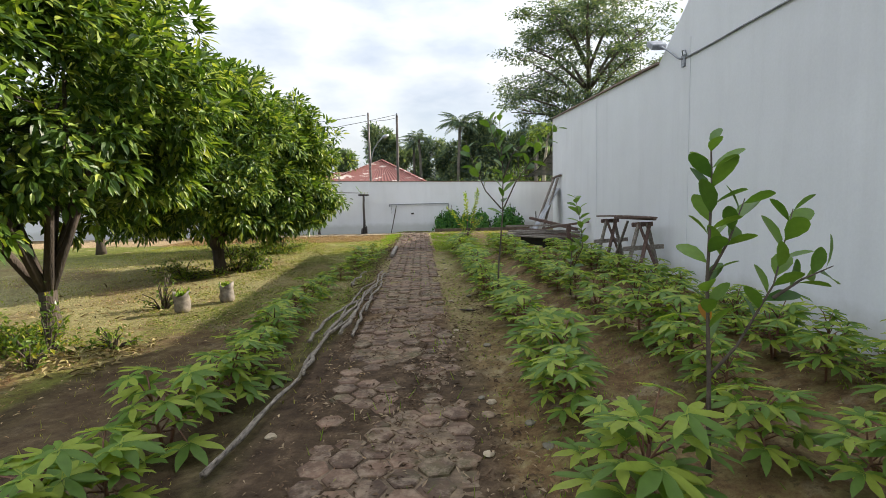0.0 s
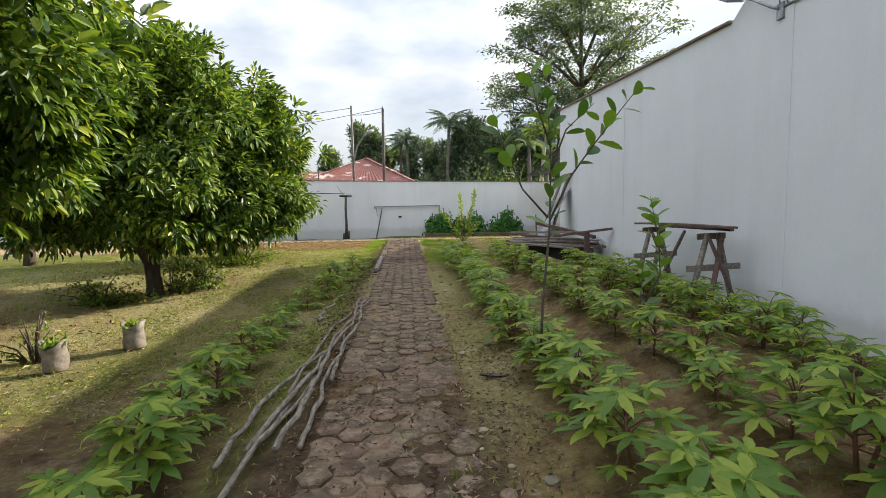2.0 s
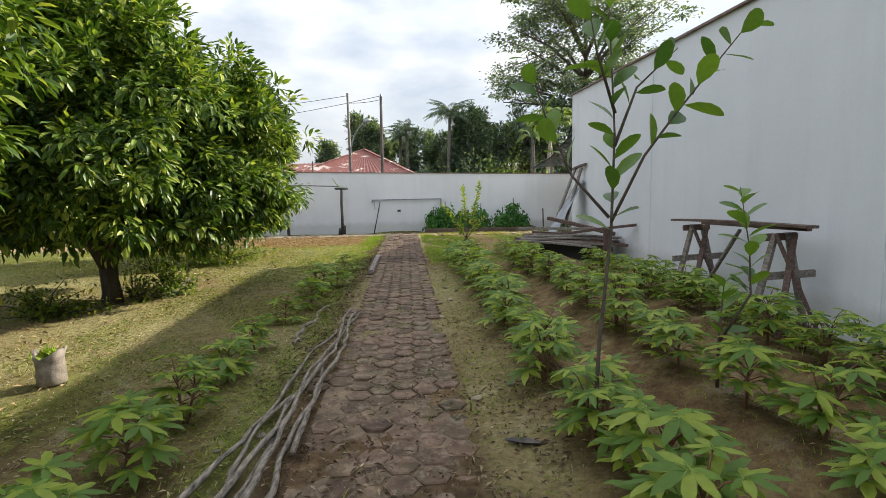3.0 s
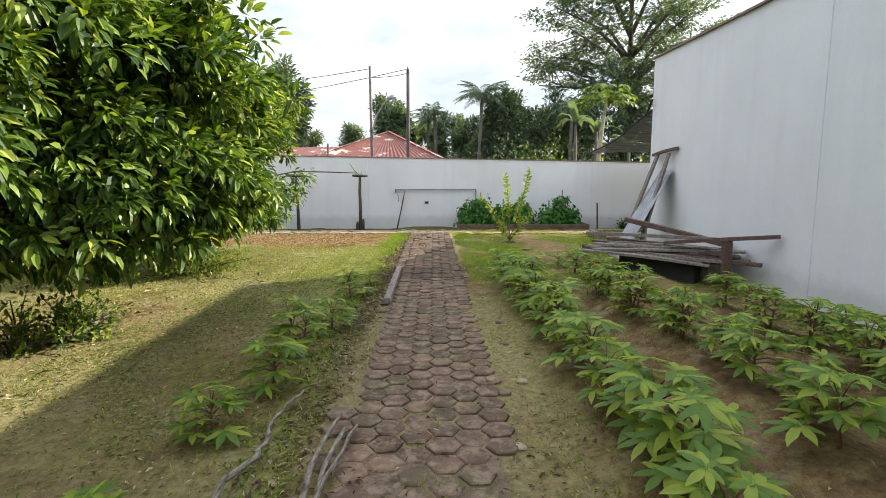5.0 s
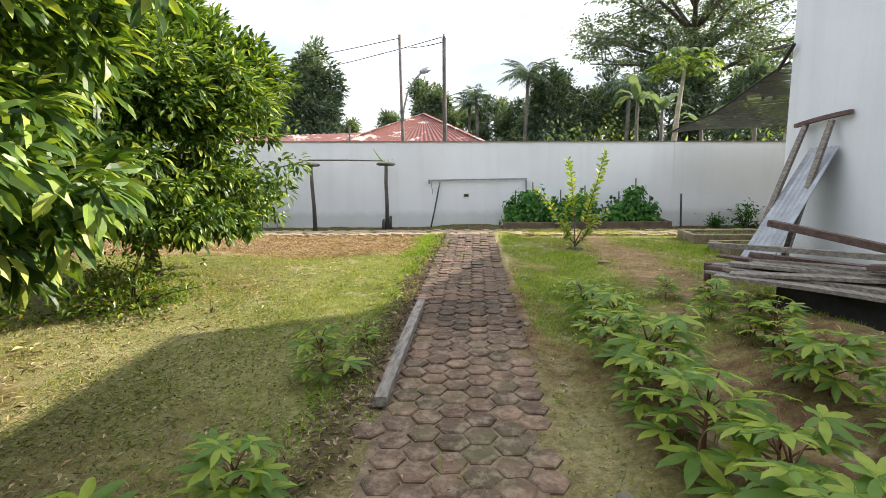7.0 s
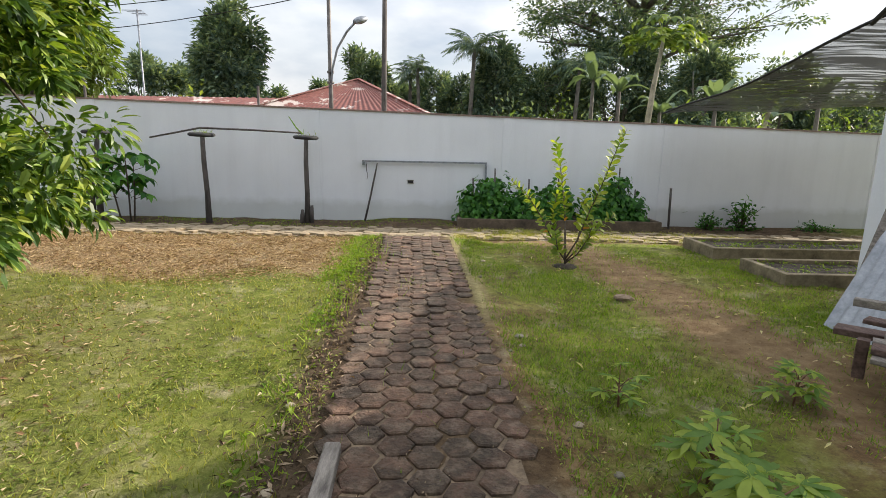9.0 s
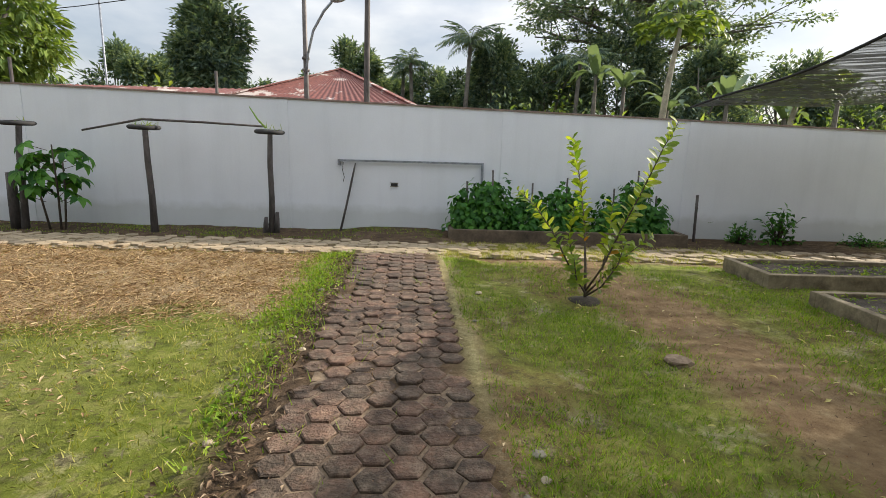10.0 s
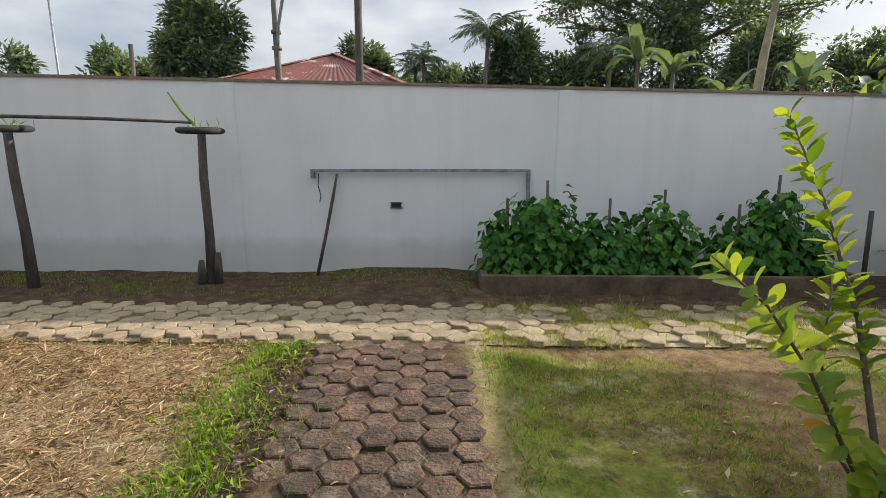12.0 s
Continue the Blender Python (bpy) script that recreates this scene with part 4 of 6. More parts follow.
tyre_post(-3.38, 24.42, 1.72, 0.03, "old wooden post with a black tyre on its top", 10)
tyre_post(-5.30, 24.2, 1.74, -0.02, "old leaning wooden post with a black tyre on its top", 16)
tyre_post(-7.53, 24.25, 1.76, 0.12, "old wooden post with a black tyre on its top", 4)
for x, y, h in ((-3.47, 24.36, 0.28), (-3.29, 24.4, 0.36), (-7.72, 24.3, 0.95), (-8.25, 24.4, 0.62)):
    s = rod("stump", [(x, y, gz(x, y) - 0.05), (x + 0.01, y, gz(x, y) + h * 0.6), (x + 0.02, y, gz(x, y) + h)], [0.05, 0.045, 0.03] if h < 0.5 else [0.08, 0.075, 0.07], M_POST)
    tagged(s, "dark rotted wooden stump beside a post", "stump", "stumps by the wall")
tagged(rod("crossbar", [(-6.35, 24.2, 1.52), (-5.35, 24.2, 1.72), (-4.4, 24.28, 1.70), (-3.45, 24.42, 1.665)], [0.016, 0.019, 0.019, 0.016], M_POST), "long thin dark pole laid across the tyre posts", "pole")
tagged(rod("bamboo_shoot", [(-3.42, 24.42, 1.64), (-3.55, 24.42, 1.78), (-3.68, 24.42, 1.98)], [0.018, 0.014, 0.008], M_CASSAVA), "short green cutting standing in a tyre", "cutting")


def build_rail():
    r = empty("wall_rail", Matrix.Translation((-1.0, WALL_Y - 0.03, 1.13)), "grey metal rail fixed along the white wall", "rail")
    part("bar", beam_bm((-1.32, -0.03, 0), (1.32, -0.03, 0.0), 0.035, 0.035, 0.005), M_METAL, r)
    part("bracket", box_bm(1.28, 1.32, -0.05, 0.03, -0.42, -0.02, bevel=0.004), M_METAL, r)
    part("bracket", box_bm(-1.32, -1.28, -0.05, 0.03, -0.09, 0.0, bevel=0.004), M_METAL, r)
    rod("cord", [(-1.22, -0.05, -0.03), (-1.23, -0.06, -0.18), (-1.2, -0.06, -0.3), (-1.22, -0.06, -0.38)], 0.006, M_BLACK, r)
    s = rod("stick", [(-2.0, 24.93, 1.09), (-2.06, 24.92, 0.8), (-2.15, 24.86, 0.35), (-2.26, 24.8, -0.15)], [0.012, 0.02, 0.02, 0.022], M_POST)
    tagged(s, "crooked dark stick leaning on the white wall", "stick")
    v = tagged(part("drain_hole", box_bm(-1.36, -1.24, WALL_Y - 0.02, WALL_Y + 0.02, 0.685, 0.735, bevel=0.004), M_BLACK), "small dark drain opening in the white wall", "drain hole")
    bm = box_bm(-1.375, -1.225, WALL_Y - 0.016, WALL_Y - 0.004, 0.672, 0.685)
    add_box(bm, -1.375, -1.225, WALL_Y - 0.016, WALL_Y - 0.004, 0.735, 0.748)
    part("rim", bm, M_CONC, v)


build_rail()


def bed(name, x0, x1, y0, y1, z0, z1, t, label, soil=0.05):
    b = empty(name, Matrix.Translation(((x0 + x1) / 2, (y0 + y1) / 2, z0)), label, "garden bed", "raised beds")
    hx, hy, h = (x1 - x0) / 2, (y1 - y0) / 2, z1 - z0
    for nm, a in (("side_wall", (-hx, -hx + t, -hy + t, hy - t)), ("side_wall", (hx - t, hx, -hy + t, hy - t)), ("end_wall", (-hx, hx, -hy, -hy + t)), ("end_wall", (-hx, hx, hy - t, hy))):
        part(nm, box_bm(*a, -0.1, h, bevel=0.012), M_CONC, b)
    n, m = 30, 14
    vs = [(-hx + t + (2 * hx - 2 * t) * i / n, -hy + t + (2 * hy - 2 * t) * j / m, h - soil + 0.015 * math.sin(7.1 * i) * math.sin(5.3 * j + i)) for i in range(n + 1) for j in range(m + 1)]
    fs = [[i * (m + 1) + j, (i + 1) * (m + 1) + j, (i + 1) * (m + 1) + j + 1, i * (m + 1) + j + 1] for i in range(n) for j in range(m)]
    raw("soil", vs, fs, M_SOIL, b, "dark garden soil", True)
    return b


def seedlings(b, hx, hy, h, n, seed):
    """Small green weeds scattered over the soil of a bed."""
    rng = np.random.default_rng(seed)
    pos = np.stack([rng.uniform(-hx, hx, n), rng.uniform(-hy, hy, n), h + rng.uniform(-0.01, 0.03, n)], 1)
    pos = pos[np.sin(9 * pos[:, 0]) * np.sin(11 * pos[:, 1] + 2 * pos[:, 0]) > -0.1]
    m = len(pos)
    v, f = leaves(pos, np.stack([rng.normal(size=m), rng.normal(size=m), rng.uniform(0, 0.8, m)], 1), np.stack([0 * pos[:, 0], 0 * pos[:, 0], np.ones(m)], 1), rng.uniform(0.03, 0.07, m), rng.uniform(0.015, 0.03, m), 0.3)
    tagged(raw("seedlings", v, f, M_GRASS, b, "small green weeds in the soil"), "", "", "", "stuff")


M_SAND = mat_plain("sandy_soil", (0.24, 0.19, 0.13), (0.5, 0.42, 0.3), 8, 0.95, 0.5, 0.02)
M_JOINT = mat_plain("joint_soil", (0.05, 0.034, 0.022), (0.29, 0.21, 0.135), 6, 0.95, 0.6, 0.02)
M_SOIL = mat_plain("dark_soil", (0.03, 0.024, 0.018), (0.10, 0.08, 0.06), 12, 0.95, 0.7, 0.02)
M_CONC, M_CONC_GREY = mat_plain("brown_mossy_concrete", (0.06, 0.045, 0.03), (0.2, 0.15, 0.10), 4, 0.92, 0.6), M_CONC
bed("bean_bed", -0.3, 3.75, 24.05, 24.97, -0.16, 0.06, 0.08, "low mossy concrete bed along the wall planted with beans")
M_CONC = M_CONC_GREY
M_RIM = mat_plain("pale_mossy_concrete", (0.09, 0.07, 0.04), (0.34, 0.28, 0.18), 5, 0.92, 0.6)
M_CONC = M_RIM
seedlings(bed("seed_bed", 3.25, 6.4, 21.18, 22.1, -0.1, 0.09, 0.09, "low mossy concrete planting bed with small green weeds"), 1.45, 0.34, 0.145, 800, 71)
seedlings(bed("seed_bed", 3.3, 6.4, 19.72, 20.62, -0.1, 0.07, 0.09, "low mossy concrete planting bed with small green weeds"), 1.43, 0.33, 0.125, 800, 72)
M_CONC = M_CONC_GREY


def bean_clump(x, y, w, h, n, seed):
    rng = np.random.default_rng(seed)
    b = empty("bean_plant", Matrix.Translation((x, y, 0.0)), "dense dark green bean plant climbing its stakes", "bean plant", "bean plants")
    d = unit(rng.normal(size=(n, 3)))
    d[:, 2] = np.abs(d[:, 2])
    r = rng.uniform(0.55, 1.0, n)[:, None] * (1 + 0.18 * np.sin(6 * d[:, :1] + seed) * np.cos(5 * d[:, 1:2]))
    pos = d * r * (w, 0.32, h)
    pos[:, 2] += 0.03
    out = unit(d * (1, 2, 0.6))
    v, f = leaves(pos, out * 0.6 + (0, -0.1, -0.85) + rng.normal(0, 0.3, (n, 3)), out + (0, 0, 0.5) + rng.normal(0, 0.25, (n, 3)), rng.uniform(0.09, 0.15, n), rng.uniform(0.08, 0.125, n), 0.1)
    tagged(raw("foliage", v, f, M_BEAN, b), kind="stuff")
    raw("vine", *join_geo([tube([(0, 0, -0.02), (w * 0.4 * math.cos(k * 1.3), 0.1 * math.sin(k), h * 0.5), (w * 0.6 * math.cos(k * 1.3), 0.15 * math.sin(k), h * 0.85)], [0.008, 0.006, 0.003], 5) for k in range(6)]), M_BEAN, b, "", True)
    st = rod("stake", [(x + 0.05, y + 0.05, -0.1), (x + 0.03, y + 0.05, h + 0.12)], 0.016, M_POST, None)
    tagged(st, "dark wooden stake standing among the beans", "stake", "bean stakes")


for k, (x, w, h, n) in enumerate(((0.42, 0.55, 0.92, 520), (-0.02, 0.32, 0.72, 200), (1.12, 0.42, 0.72, 320), (1.72, 0.42, 0.82, 340), (1.5, 0.35, 0.38, 160), (2.55, 0.36, 0.66, 260), (2.95, 0.4, 0.98, 400), (3.3, 0.3, 0.55, 160))):
    bean_clump(x, 24.45, w, h, int(n * 1.35), 200 + k)
tagged(rod("stake", [(4.13, 24.6, -0.2), (4.1, 24.6, 0.7)], 0.025, M_POST), "weathered stake standing by the wall", "stake", "bean stakes")
bush("low_shrub", (4.95, 24.55), (0.3, 0.22, 0.34), 260, 0.08, 0.5, M_BEAN, "dark rounded shrub at the foot of the wall", 301)
bush("twiggy_shrub", (5.65, 24.6), (0.5, 0.2, 0.75), 190, 0.13, 0.5, M_BEAN, "thin dark straggly shrub against the wall", 302)
bush("low_shrub", (7.2, 24.5), (0.6, 0.25, 0.2), 200, 0.08, 0.5, M_BEAN, "low dark plants at the foot of the wall", 303)


def big_leaf_shrub(x, y, h, seed):
    rng = np.random.default_rng(seed)
    g = gz(x, y)
    b = empty("leafy_shrub", Matrix.Translation((x, y, g)), "dark green broad-leaved shrub beside the tyre posts", "shrub")
    me = blade_mesh("shrub_leaf", 5, 0.24, 0.12, M_BEAN, 95, 0.35)
    st = []
    for k, (dx, hh) in enumerate(((0, 1), (0.12, 0.85), (-0.3, 0.8))):
        st.append(tube([(dx * 0.6, 0, -0.03), (dx, 0.02, h * hh * 0.5), (dx * 1.3, 0, h * hh)], [0.02, 0.017, 0.01], 6))
    for k in range(34):
        a = k * 2.4
        z = h * rng.uniform(0.35, 1.0)
        r = rng.uniform(0.12, 0.5)
        p = Vector((rng.choice([0.0, 0.12, -0.3]) + math.cos(a) * r, math.sin(a) * r * 0.6, z))
        st.append(tube([(p.x * 0.3, 0, z - 0.1), tuple(p)], [0.006, 0.004], 5))
        ob = new("leaf", me)
        ob.parent = b
        ob.matrix_basis = Matrix.Translation(p) @ pose(0, 0, 0, rng.uniform(-50, -15), rng.uniform(-20, 20), math.degrees(math.atan2(math.sin(a), math.cos(a))) - 90)
    raw("stem", *join_geo(st), M_BARK, b, "", True)


big_leaf_shrub(-6.88, 24.2, 1.42, 5)


# ---- young plants with countable leaves ----
def round_leaf(name, L, W, material):
    vs, fs = [], []
    prof = ((0.0, 0.02), (0.06, 0.1), (0.3, 0.72), (0.58, 1.0), (0.82, 0.8), (0.95, 0.4), (1.0, 0.03))
    for s, w in prof:
        for q in (-1, 0, 1):
            vs.append((q * w * W / 2, L * s, (0.1 * W * w if q else 0) - 0.16 * L * s * s))
    for i in range(len(prof) - 1):
        fs += [[i * 3, i * 3 + 1, i * 3 + 4, i * 3 + 3], [i * 3 + 1, i * 3 + 2, i * 3 + 5, i * 3 + 4]]
    me = bpy.data.meshes.new(name)
    me.from_pydata(vs, [], fs)
    me.materials.append(material)
    me.polygons.foreach_set("use_smooth", [True] * len(me.polygons))
    return me


def mat_big_leaf(name, a, b, translucent=0.3, rough=0.4):
    """As mat_leaf, but told apart leaf by leaf as objects."""
    m = mat_leaf(name, [(0.0, a), (1.0, b)], rough, translucent)
    nt = m.node_tree
    ramp = next(n for n in nt.nodes if n.bl_idname == "ShaderNodeValToRGB")
    nt.links.new(nt.nodes.new("ShaderNodeObjectInfo").outputs["Random"], ramp.inputs["Fac"])
    return m


M_JACK = mat_big_leaf("jackfruit_leaf", (0.06, 0.14, 0.03), (0.17, 0.29, 0.05), 0.4)
M_GUAVA = mat_big_leaf("young_guava_leaf", (0.10, 0.19, 0.025), (0.33, 0.40, 0.05), 0.5, 0.55)
M_ORANGE = mat_big_leaf("orange_leaf", (0.45, 0.2, 0.02), (0.6, 0.3, 0.03), 0.4)


def sapling(base, stems, me_list, label, gap, seed, bark, r0=0.012, category="sapling", start=0.3, spread=55, first_odd=None):
    """stems: lists of points from the root; leaves sit in turn along each."""
    rng = np.random.default_rng(seed)
    t = empty("sapling", Matrix.Translation(base), label, category)
    for si, pts in enumerate(stems):
        P = [Vector(p) for p in pts]
        n = len(P)
        rod("stem", [tuple(p) for p in P], [r0 * (1 - 0.75 * i / (n - 1)) * (1.0 if si == 0 else 0.7) for i in range(n)], bark, t)
        seg = [(b - a).length for a, b in zip(P, P[1:])]
        total = sum(seg)
        s, k = total * start if si == 0 else total * start * 0.7, 0
        while s <= total:
            q, i = s, 0
            while i < len(seg) - 1 and q > seg[i]:
                q -= seg[i]
                i += 1
            p = P[i].lerp(P[i + 1], min(1, q / seg[i]))
            d = (P[i + 1] - P[i]).normalized()
            yaw = k * 137.5 + rng.uniform(-25, 25)
            ob = new("leaf", me_list[1] if first_odd and (si, k) in first_odd else me_list[0])
            ob.parent = t
            sc = rng.uniform(0.75, 1.1) * (0.75 if s > total * 0.93 else 1)
            ob.matrix_basis = Matrix.Translation(p) @ d.to_track_quat("Z", "Y").to_matrix().to_4x4() @ pose(0, 0, 0, 0, 0, yaw) @ pose(0, 0, 0, rng.uniform(90 - spread - 15, 90 - spread + 20), rng.uniform(-25, 25), 0) @ Matrix.Scale(sc, 4)
            s += gap * rng.uniform(0.7, 1.3)
            k += 1
    return t


JACK = round_leaf("jackfruit_leaf", 0.165, 0.082, M_JACK)
ORANGE = round_leaf("fading_leaf", 0.1, 0.07, M_ORANGE)
M_THIN_STEM = mat_plain("sapling_bark", (0.06, 0.05, 0.04), (0.16, 0.12, 0.09), 20, 0.8, 0.3)
sapling((1.66, 4.96, gz(1.66, 4.96) - 0.02), [
    [(0, 0, 0), (0.0, 0.02, 0.5), (-0.03, 0, 0.95), (-0.02, 0.0, 1.35), (-0.03, 0.0, 1.55)],
    [(0.0, 0.02, 0.5), (0.12, 0.02, 0.64), (0.26, 0.0, 0.92), (0.33, 0.0, 1.25)],
    [(0.26, 0.0, 0.86), (0.38, 0, 0.94), (0.5, -0.02, 1.0)],
    [(-0.03, 0, 0.95), (0.06, 0.0, 1.12), (0.14, 0.03, 1.3)]], [JACK, ORANGE], "young jackfruit sapling with broad leaves and one orange leaf", 0.038, 11, M_THIN_STEM, start=0.42, spread=40, first_odd={(0, 3)})
sapling((1.0, 8.27, gz(1.0, 8.27) - 0.02), [
    [(-0.01, 0, 0), (0.01, 0, 0.5), (0.06, 0, 1.05), (0.07, 0, 1.5), (0.04, 0.02, 2.12)],
    [(0.06, 0, 1.1), (0.2, -0.02, 1.4), (0.33, -0.03, 1.58), (0.5, -0.05, 1.8), (0.66, -0.06, 2.0)],
    [(0.07, 0, 1.45), (0.18, 0.03, 1.72), (0.38, 0.06, 1.9)],
    [(0.05, 0, 1.12), (-0.12, 0.03, 1.32), (-0.24, 0.05, 1.6), (-0.33, 0.05, 1.88)],
    [(0.07, 0, 1.6), (-0.03, -0.05, 1.85), (-0.08, -0.08, 2.05)]], [JACK, ORANGE], "tall thin sapling with rounded leaves among the cassava", 0.06, 12, M_THIN_STEM, start=0.5, spread=50)
sapling((1.95, 8.9, gz(1.95, 8.9) - 0.02), [
    [(0, 0, 0), (0.0, 0.0, 0.35), (0.02, 0, 0.7)], [(0, 0, 0.3), (0.12, -0.1, 0.62), (0.1, -0.1, 0.9), (0.02, -0.12, 1.25)]], [JACK, ORANGE], "small sapling with dark green leaves among the cassava", 0.035, 13, M_THIN_STEM, start=0.5)
GUAVA = round_leaf("guava_leaf", 0.115, 0.06, M_GUAVA)
GUAVA_OLD = round_leaf("yellow_leaf", 0.10, 0.055, M_ORANGE)
sapling((1.014, 20.556, gz(1.014, 20.556) - 0.02), [
    [(0, 0, 0), (0.0, 0.08, 0.35), (0.0, 0.25, 0.8), (-0.02, 0.5, 1.25), (-0.06, 0.75, 1.64)],
    [(0, 0, 0.14), (0.1, -0.12, 0.4), (0.18, -0.3, 0.8), (0.26, -0.5, 1.18), (0.32, -0.68, 1.54), (0.36, -0.8, 1.73)],
    [(0, 0, 0.1), (-0.18, -0.04, 0.36), (-0.38, -0.05, 0.72), (-0.55, -0.05, 0.95), (-0.75, -0.05, 1.12)],
    [(0, 0, 0.1), (0.18, 0.0, 0.3), (0.36, -0.1, 0.55), (0.52, -0.2, 0.74)],
    [(0, 0, 0.08), (0.1, -0.15, 0.22), (0.22, -0.2, 0.45), (0.26, -0.22, 0.68)],
    [(0, 0, 0.1), (-0.1, 0.12, 0.3), (-0.16, 0.2, 0.65), (-0.1, 0.28, 0.95)],
    [(0, 0, 0.1), (-0.14, -0.12, 0.28), (-0.2, -0.2, 0.5)],
    [(0.1, -0.12, 0.38), (0.2, 0.05, 0.65), (0.24, 0.15, 1.0)]], [GUAVA, GUAVA_OLD], "young guava tree with bright yellow-green leaves", 0.0165, 14, M_THIN_STEM, 0.016, "young tree", 0.34, 58, {(0, 0), (2, 9), (1, 2), (3, 1)})


def cassava_kind(height, n, seed):
    rng = np.random.default_rng(seed)
    t = empty("cassava_plant", Matrix(), "young cassava plant with hand-shaped leaves on red stalks", "cassava plant", "cassava rows")
    st = []
    fork = [(0, 0, height)] if seed % 2 else [(0.05, 0.02, height), (-0.06, -0.02, height * 0.9)]
    for f in fork:
        st.append(tube([(0, 0, -0.06), (f[0] * 0.6, f[1] * 0.6, height * 0.5), f], [0.009, 0.008, 0.006], 6))
    mes = [blade_mesh("cassava_leaf", 7, L, L * 0.29, M_CASSAVA, 128, 0.14) for L in (0.125, 0.155)]
    for k in range(n):
        f = Vector(fork[k % len(fork)])
        a = k * 2.4 + rng.uniform(-0.3, 0.3)
        low = k / n
        z0 = f.z * (1.0 - 0.6 * low)
        r = rng.uniform(0.05, 0.11) + 0.07 * low
        p0 = Vector((f.x * z0 / height, f.y * z0 / height, z0))
        tip = p0 + Vector((math.cos(a) * r, math.sin(a) * r, 0.10 - 0.12 * low + rng.uniform(-0.02, 0.03)))
        st.append(tube([tuple(p0), tuple(p0.lerp(tip, 0.5) + Vector((0, 0, 0.025))), tuple(tip)], [0.004, 0.0035, 0.003], 4))
        ob = new("leaf", mes[k % 2])
        ob.parent = t
        ob.matrix_basis = Matrix.Translation(tip) @ pose(0, 0, 0, 0, 0, math.degrees(a) - 90) @ pose(0, 0, 0, rng.uniform(-17, 18), rng.uniform(-16, 16), 0) @ Matrix.Scale(rng.uniform(0.7, 1.12), 4)
    raw("stem", *join_geo(st), M_CASSAVA_STEM, t, "reddish stem and leaf stalks", True)
    return t


def build_cassava():
    rng = np.random.default_rng(33)
    kinds = [cassava_kind(h, n, s) for h, n, s in ((0.25, 19, 1), (0.29, 23, 2), (0.22, 16, 3), (0.28, 22, 4), (0.2, 9, 5))]
    spots = []
    for i, (y0, y1, step) in enumerate(((3.3, 15.8, 0.40), (3.0, 16.0, 0.42), (2.6, 14.4, 0.46))):
        y = y0
        while y < y1:
            spots.append((row_x(i, y) + rng.normal(0, 0.07), y + rng.normal(0, 0.05), rng.uniform(0.9, 1.22) * (0.9 if y > 14.5 else 1), int(rng.integers(4))))
            if i == 2 and y < 13 and len(spots) % 2:
                spots.append((row_x(i, y) + 0.42 + rng.normal(0, 0.06), y + 0.2, rng.uniform(0.8, 1.1), int(rng.integers(4))))
            y += step * rng.uniform(0.85, 1.2)
    for x, y, s, k in ((-1.1, 4.45, 1.15, 1), (-0.98, 4.75, 1.1, 0), (-1.05, 5.3, 1.2, 3), (-0.98, 5.8, 1.15, 1), (-0.98, 6.2, 1.1, 3), (-1.05, 6.6, 1.0, 0), (-1.15, 7.15, 1.1, 1), (-1.25, 7.6, 1.0, 3), (-1.28, 8.2, 1.1, 0), (-1.3, 8.8, 1.0, 1), (-1.35, 9.5, 0.9, 3), (-1.4, 10.2, 0.9, 0), (-1.45, 11.25, 0.95, 2), (-1.33, 11.85, 1.05, 0), (-1.38, 12.55, 1.15, 1), (-1.28, 13.15, 1.0, 2), (-1.42, 14.55, 1.1, 2), (-1.3, 15.2, 0.7, 4), (0.46, 16.9, 0.8, 4), (1.5, 16.95, 0.75, 2), (0.55, 16.1, 0.85, 2)):
        spots.append((x, y, s, k))
    for n, (x, y, s, k) in enumerate(spots):
        m = Matrix.Translation((x, y, gz(x, y) - 0.01)) @ pose(0, 0, 0, rng.uniform(-5, 5), rng.uniform(-5, 5), rng.uniform(0, 360))
        if n < len(kinds):
            k = n
            kinds[n].matrix_world = m
            kinds[n].scale = (s, s, s)
            continue
        ob = copy_thing(kinds[k], m)
        ob.scale = (s, s, s)


build_cassava()


# ---- loose things in the garden ----
def sticks():
    rng = np.random.default_rng(5)
    for k, (x0, y0, x1, y1, z) in enumerate(((-0.64, 4.95, -0.66, 8.9, 0.02), (-0.55, 7.2, -0.7, 11.25, 0.07), (-0.68, 7.25, -0.66, 11.1, 0.05), (-0.84, 7.1, -0.76, 10.6, 0.02), (-1.05, 10.1, -1.09, 11.7, 0.02), (-0.45, 7.3, -0.62, 9.6, 0.03), (-0.5, 8.2, -0.64, 11.2, 0.045), (-0.62, 6.2, -0.74, 9.0, 0.03))):
        n = 22
        ph = rng.uniform(0, 6)
        amp = rng.uniform(0.012, 0.035)
        pts = [(x0 + (x1 - x0) * i / n + amp * math.sin(i * 0.55 + ph) + rng.normal(0, 0.011), y0 + (y1 - y0) * i / n, 0) for i in range(n + 1)]
        pts = [(x, y, max(gz(x, y), -0.01) + 0.01 + z + 0.012 * math.sin(i * 0.7 + ph)) for i, (x, y, _) in enumerate(pts)]
        tagged(rod("stick", pts, [0.0165 - 0.007 * i / n + rng.uniform(-0.003, 0.004) for i in range(n + 1)], M_STICK, sides=7), "long crooked pale grey cut branch lying beside the path", "stick", "heap of cut branches")


sticks()
tagged(part("timber", beam_bm((-0.90, 14.05, 0.035), (-1.05, 16.28, 0.03), 0.075, 0.06, 0.008, 0.015), M_WOOD), "weathered grey squared timber lying along the path", "timber")


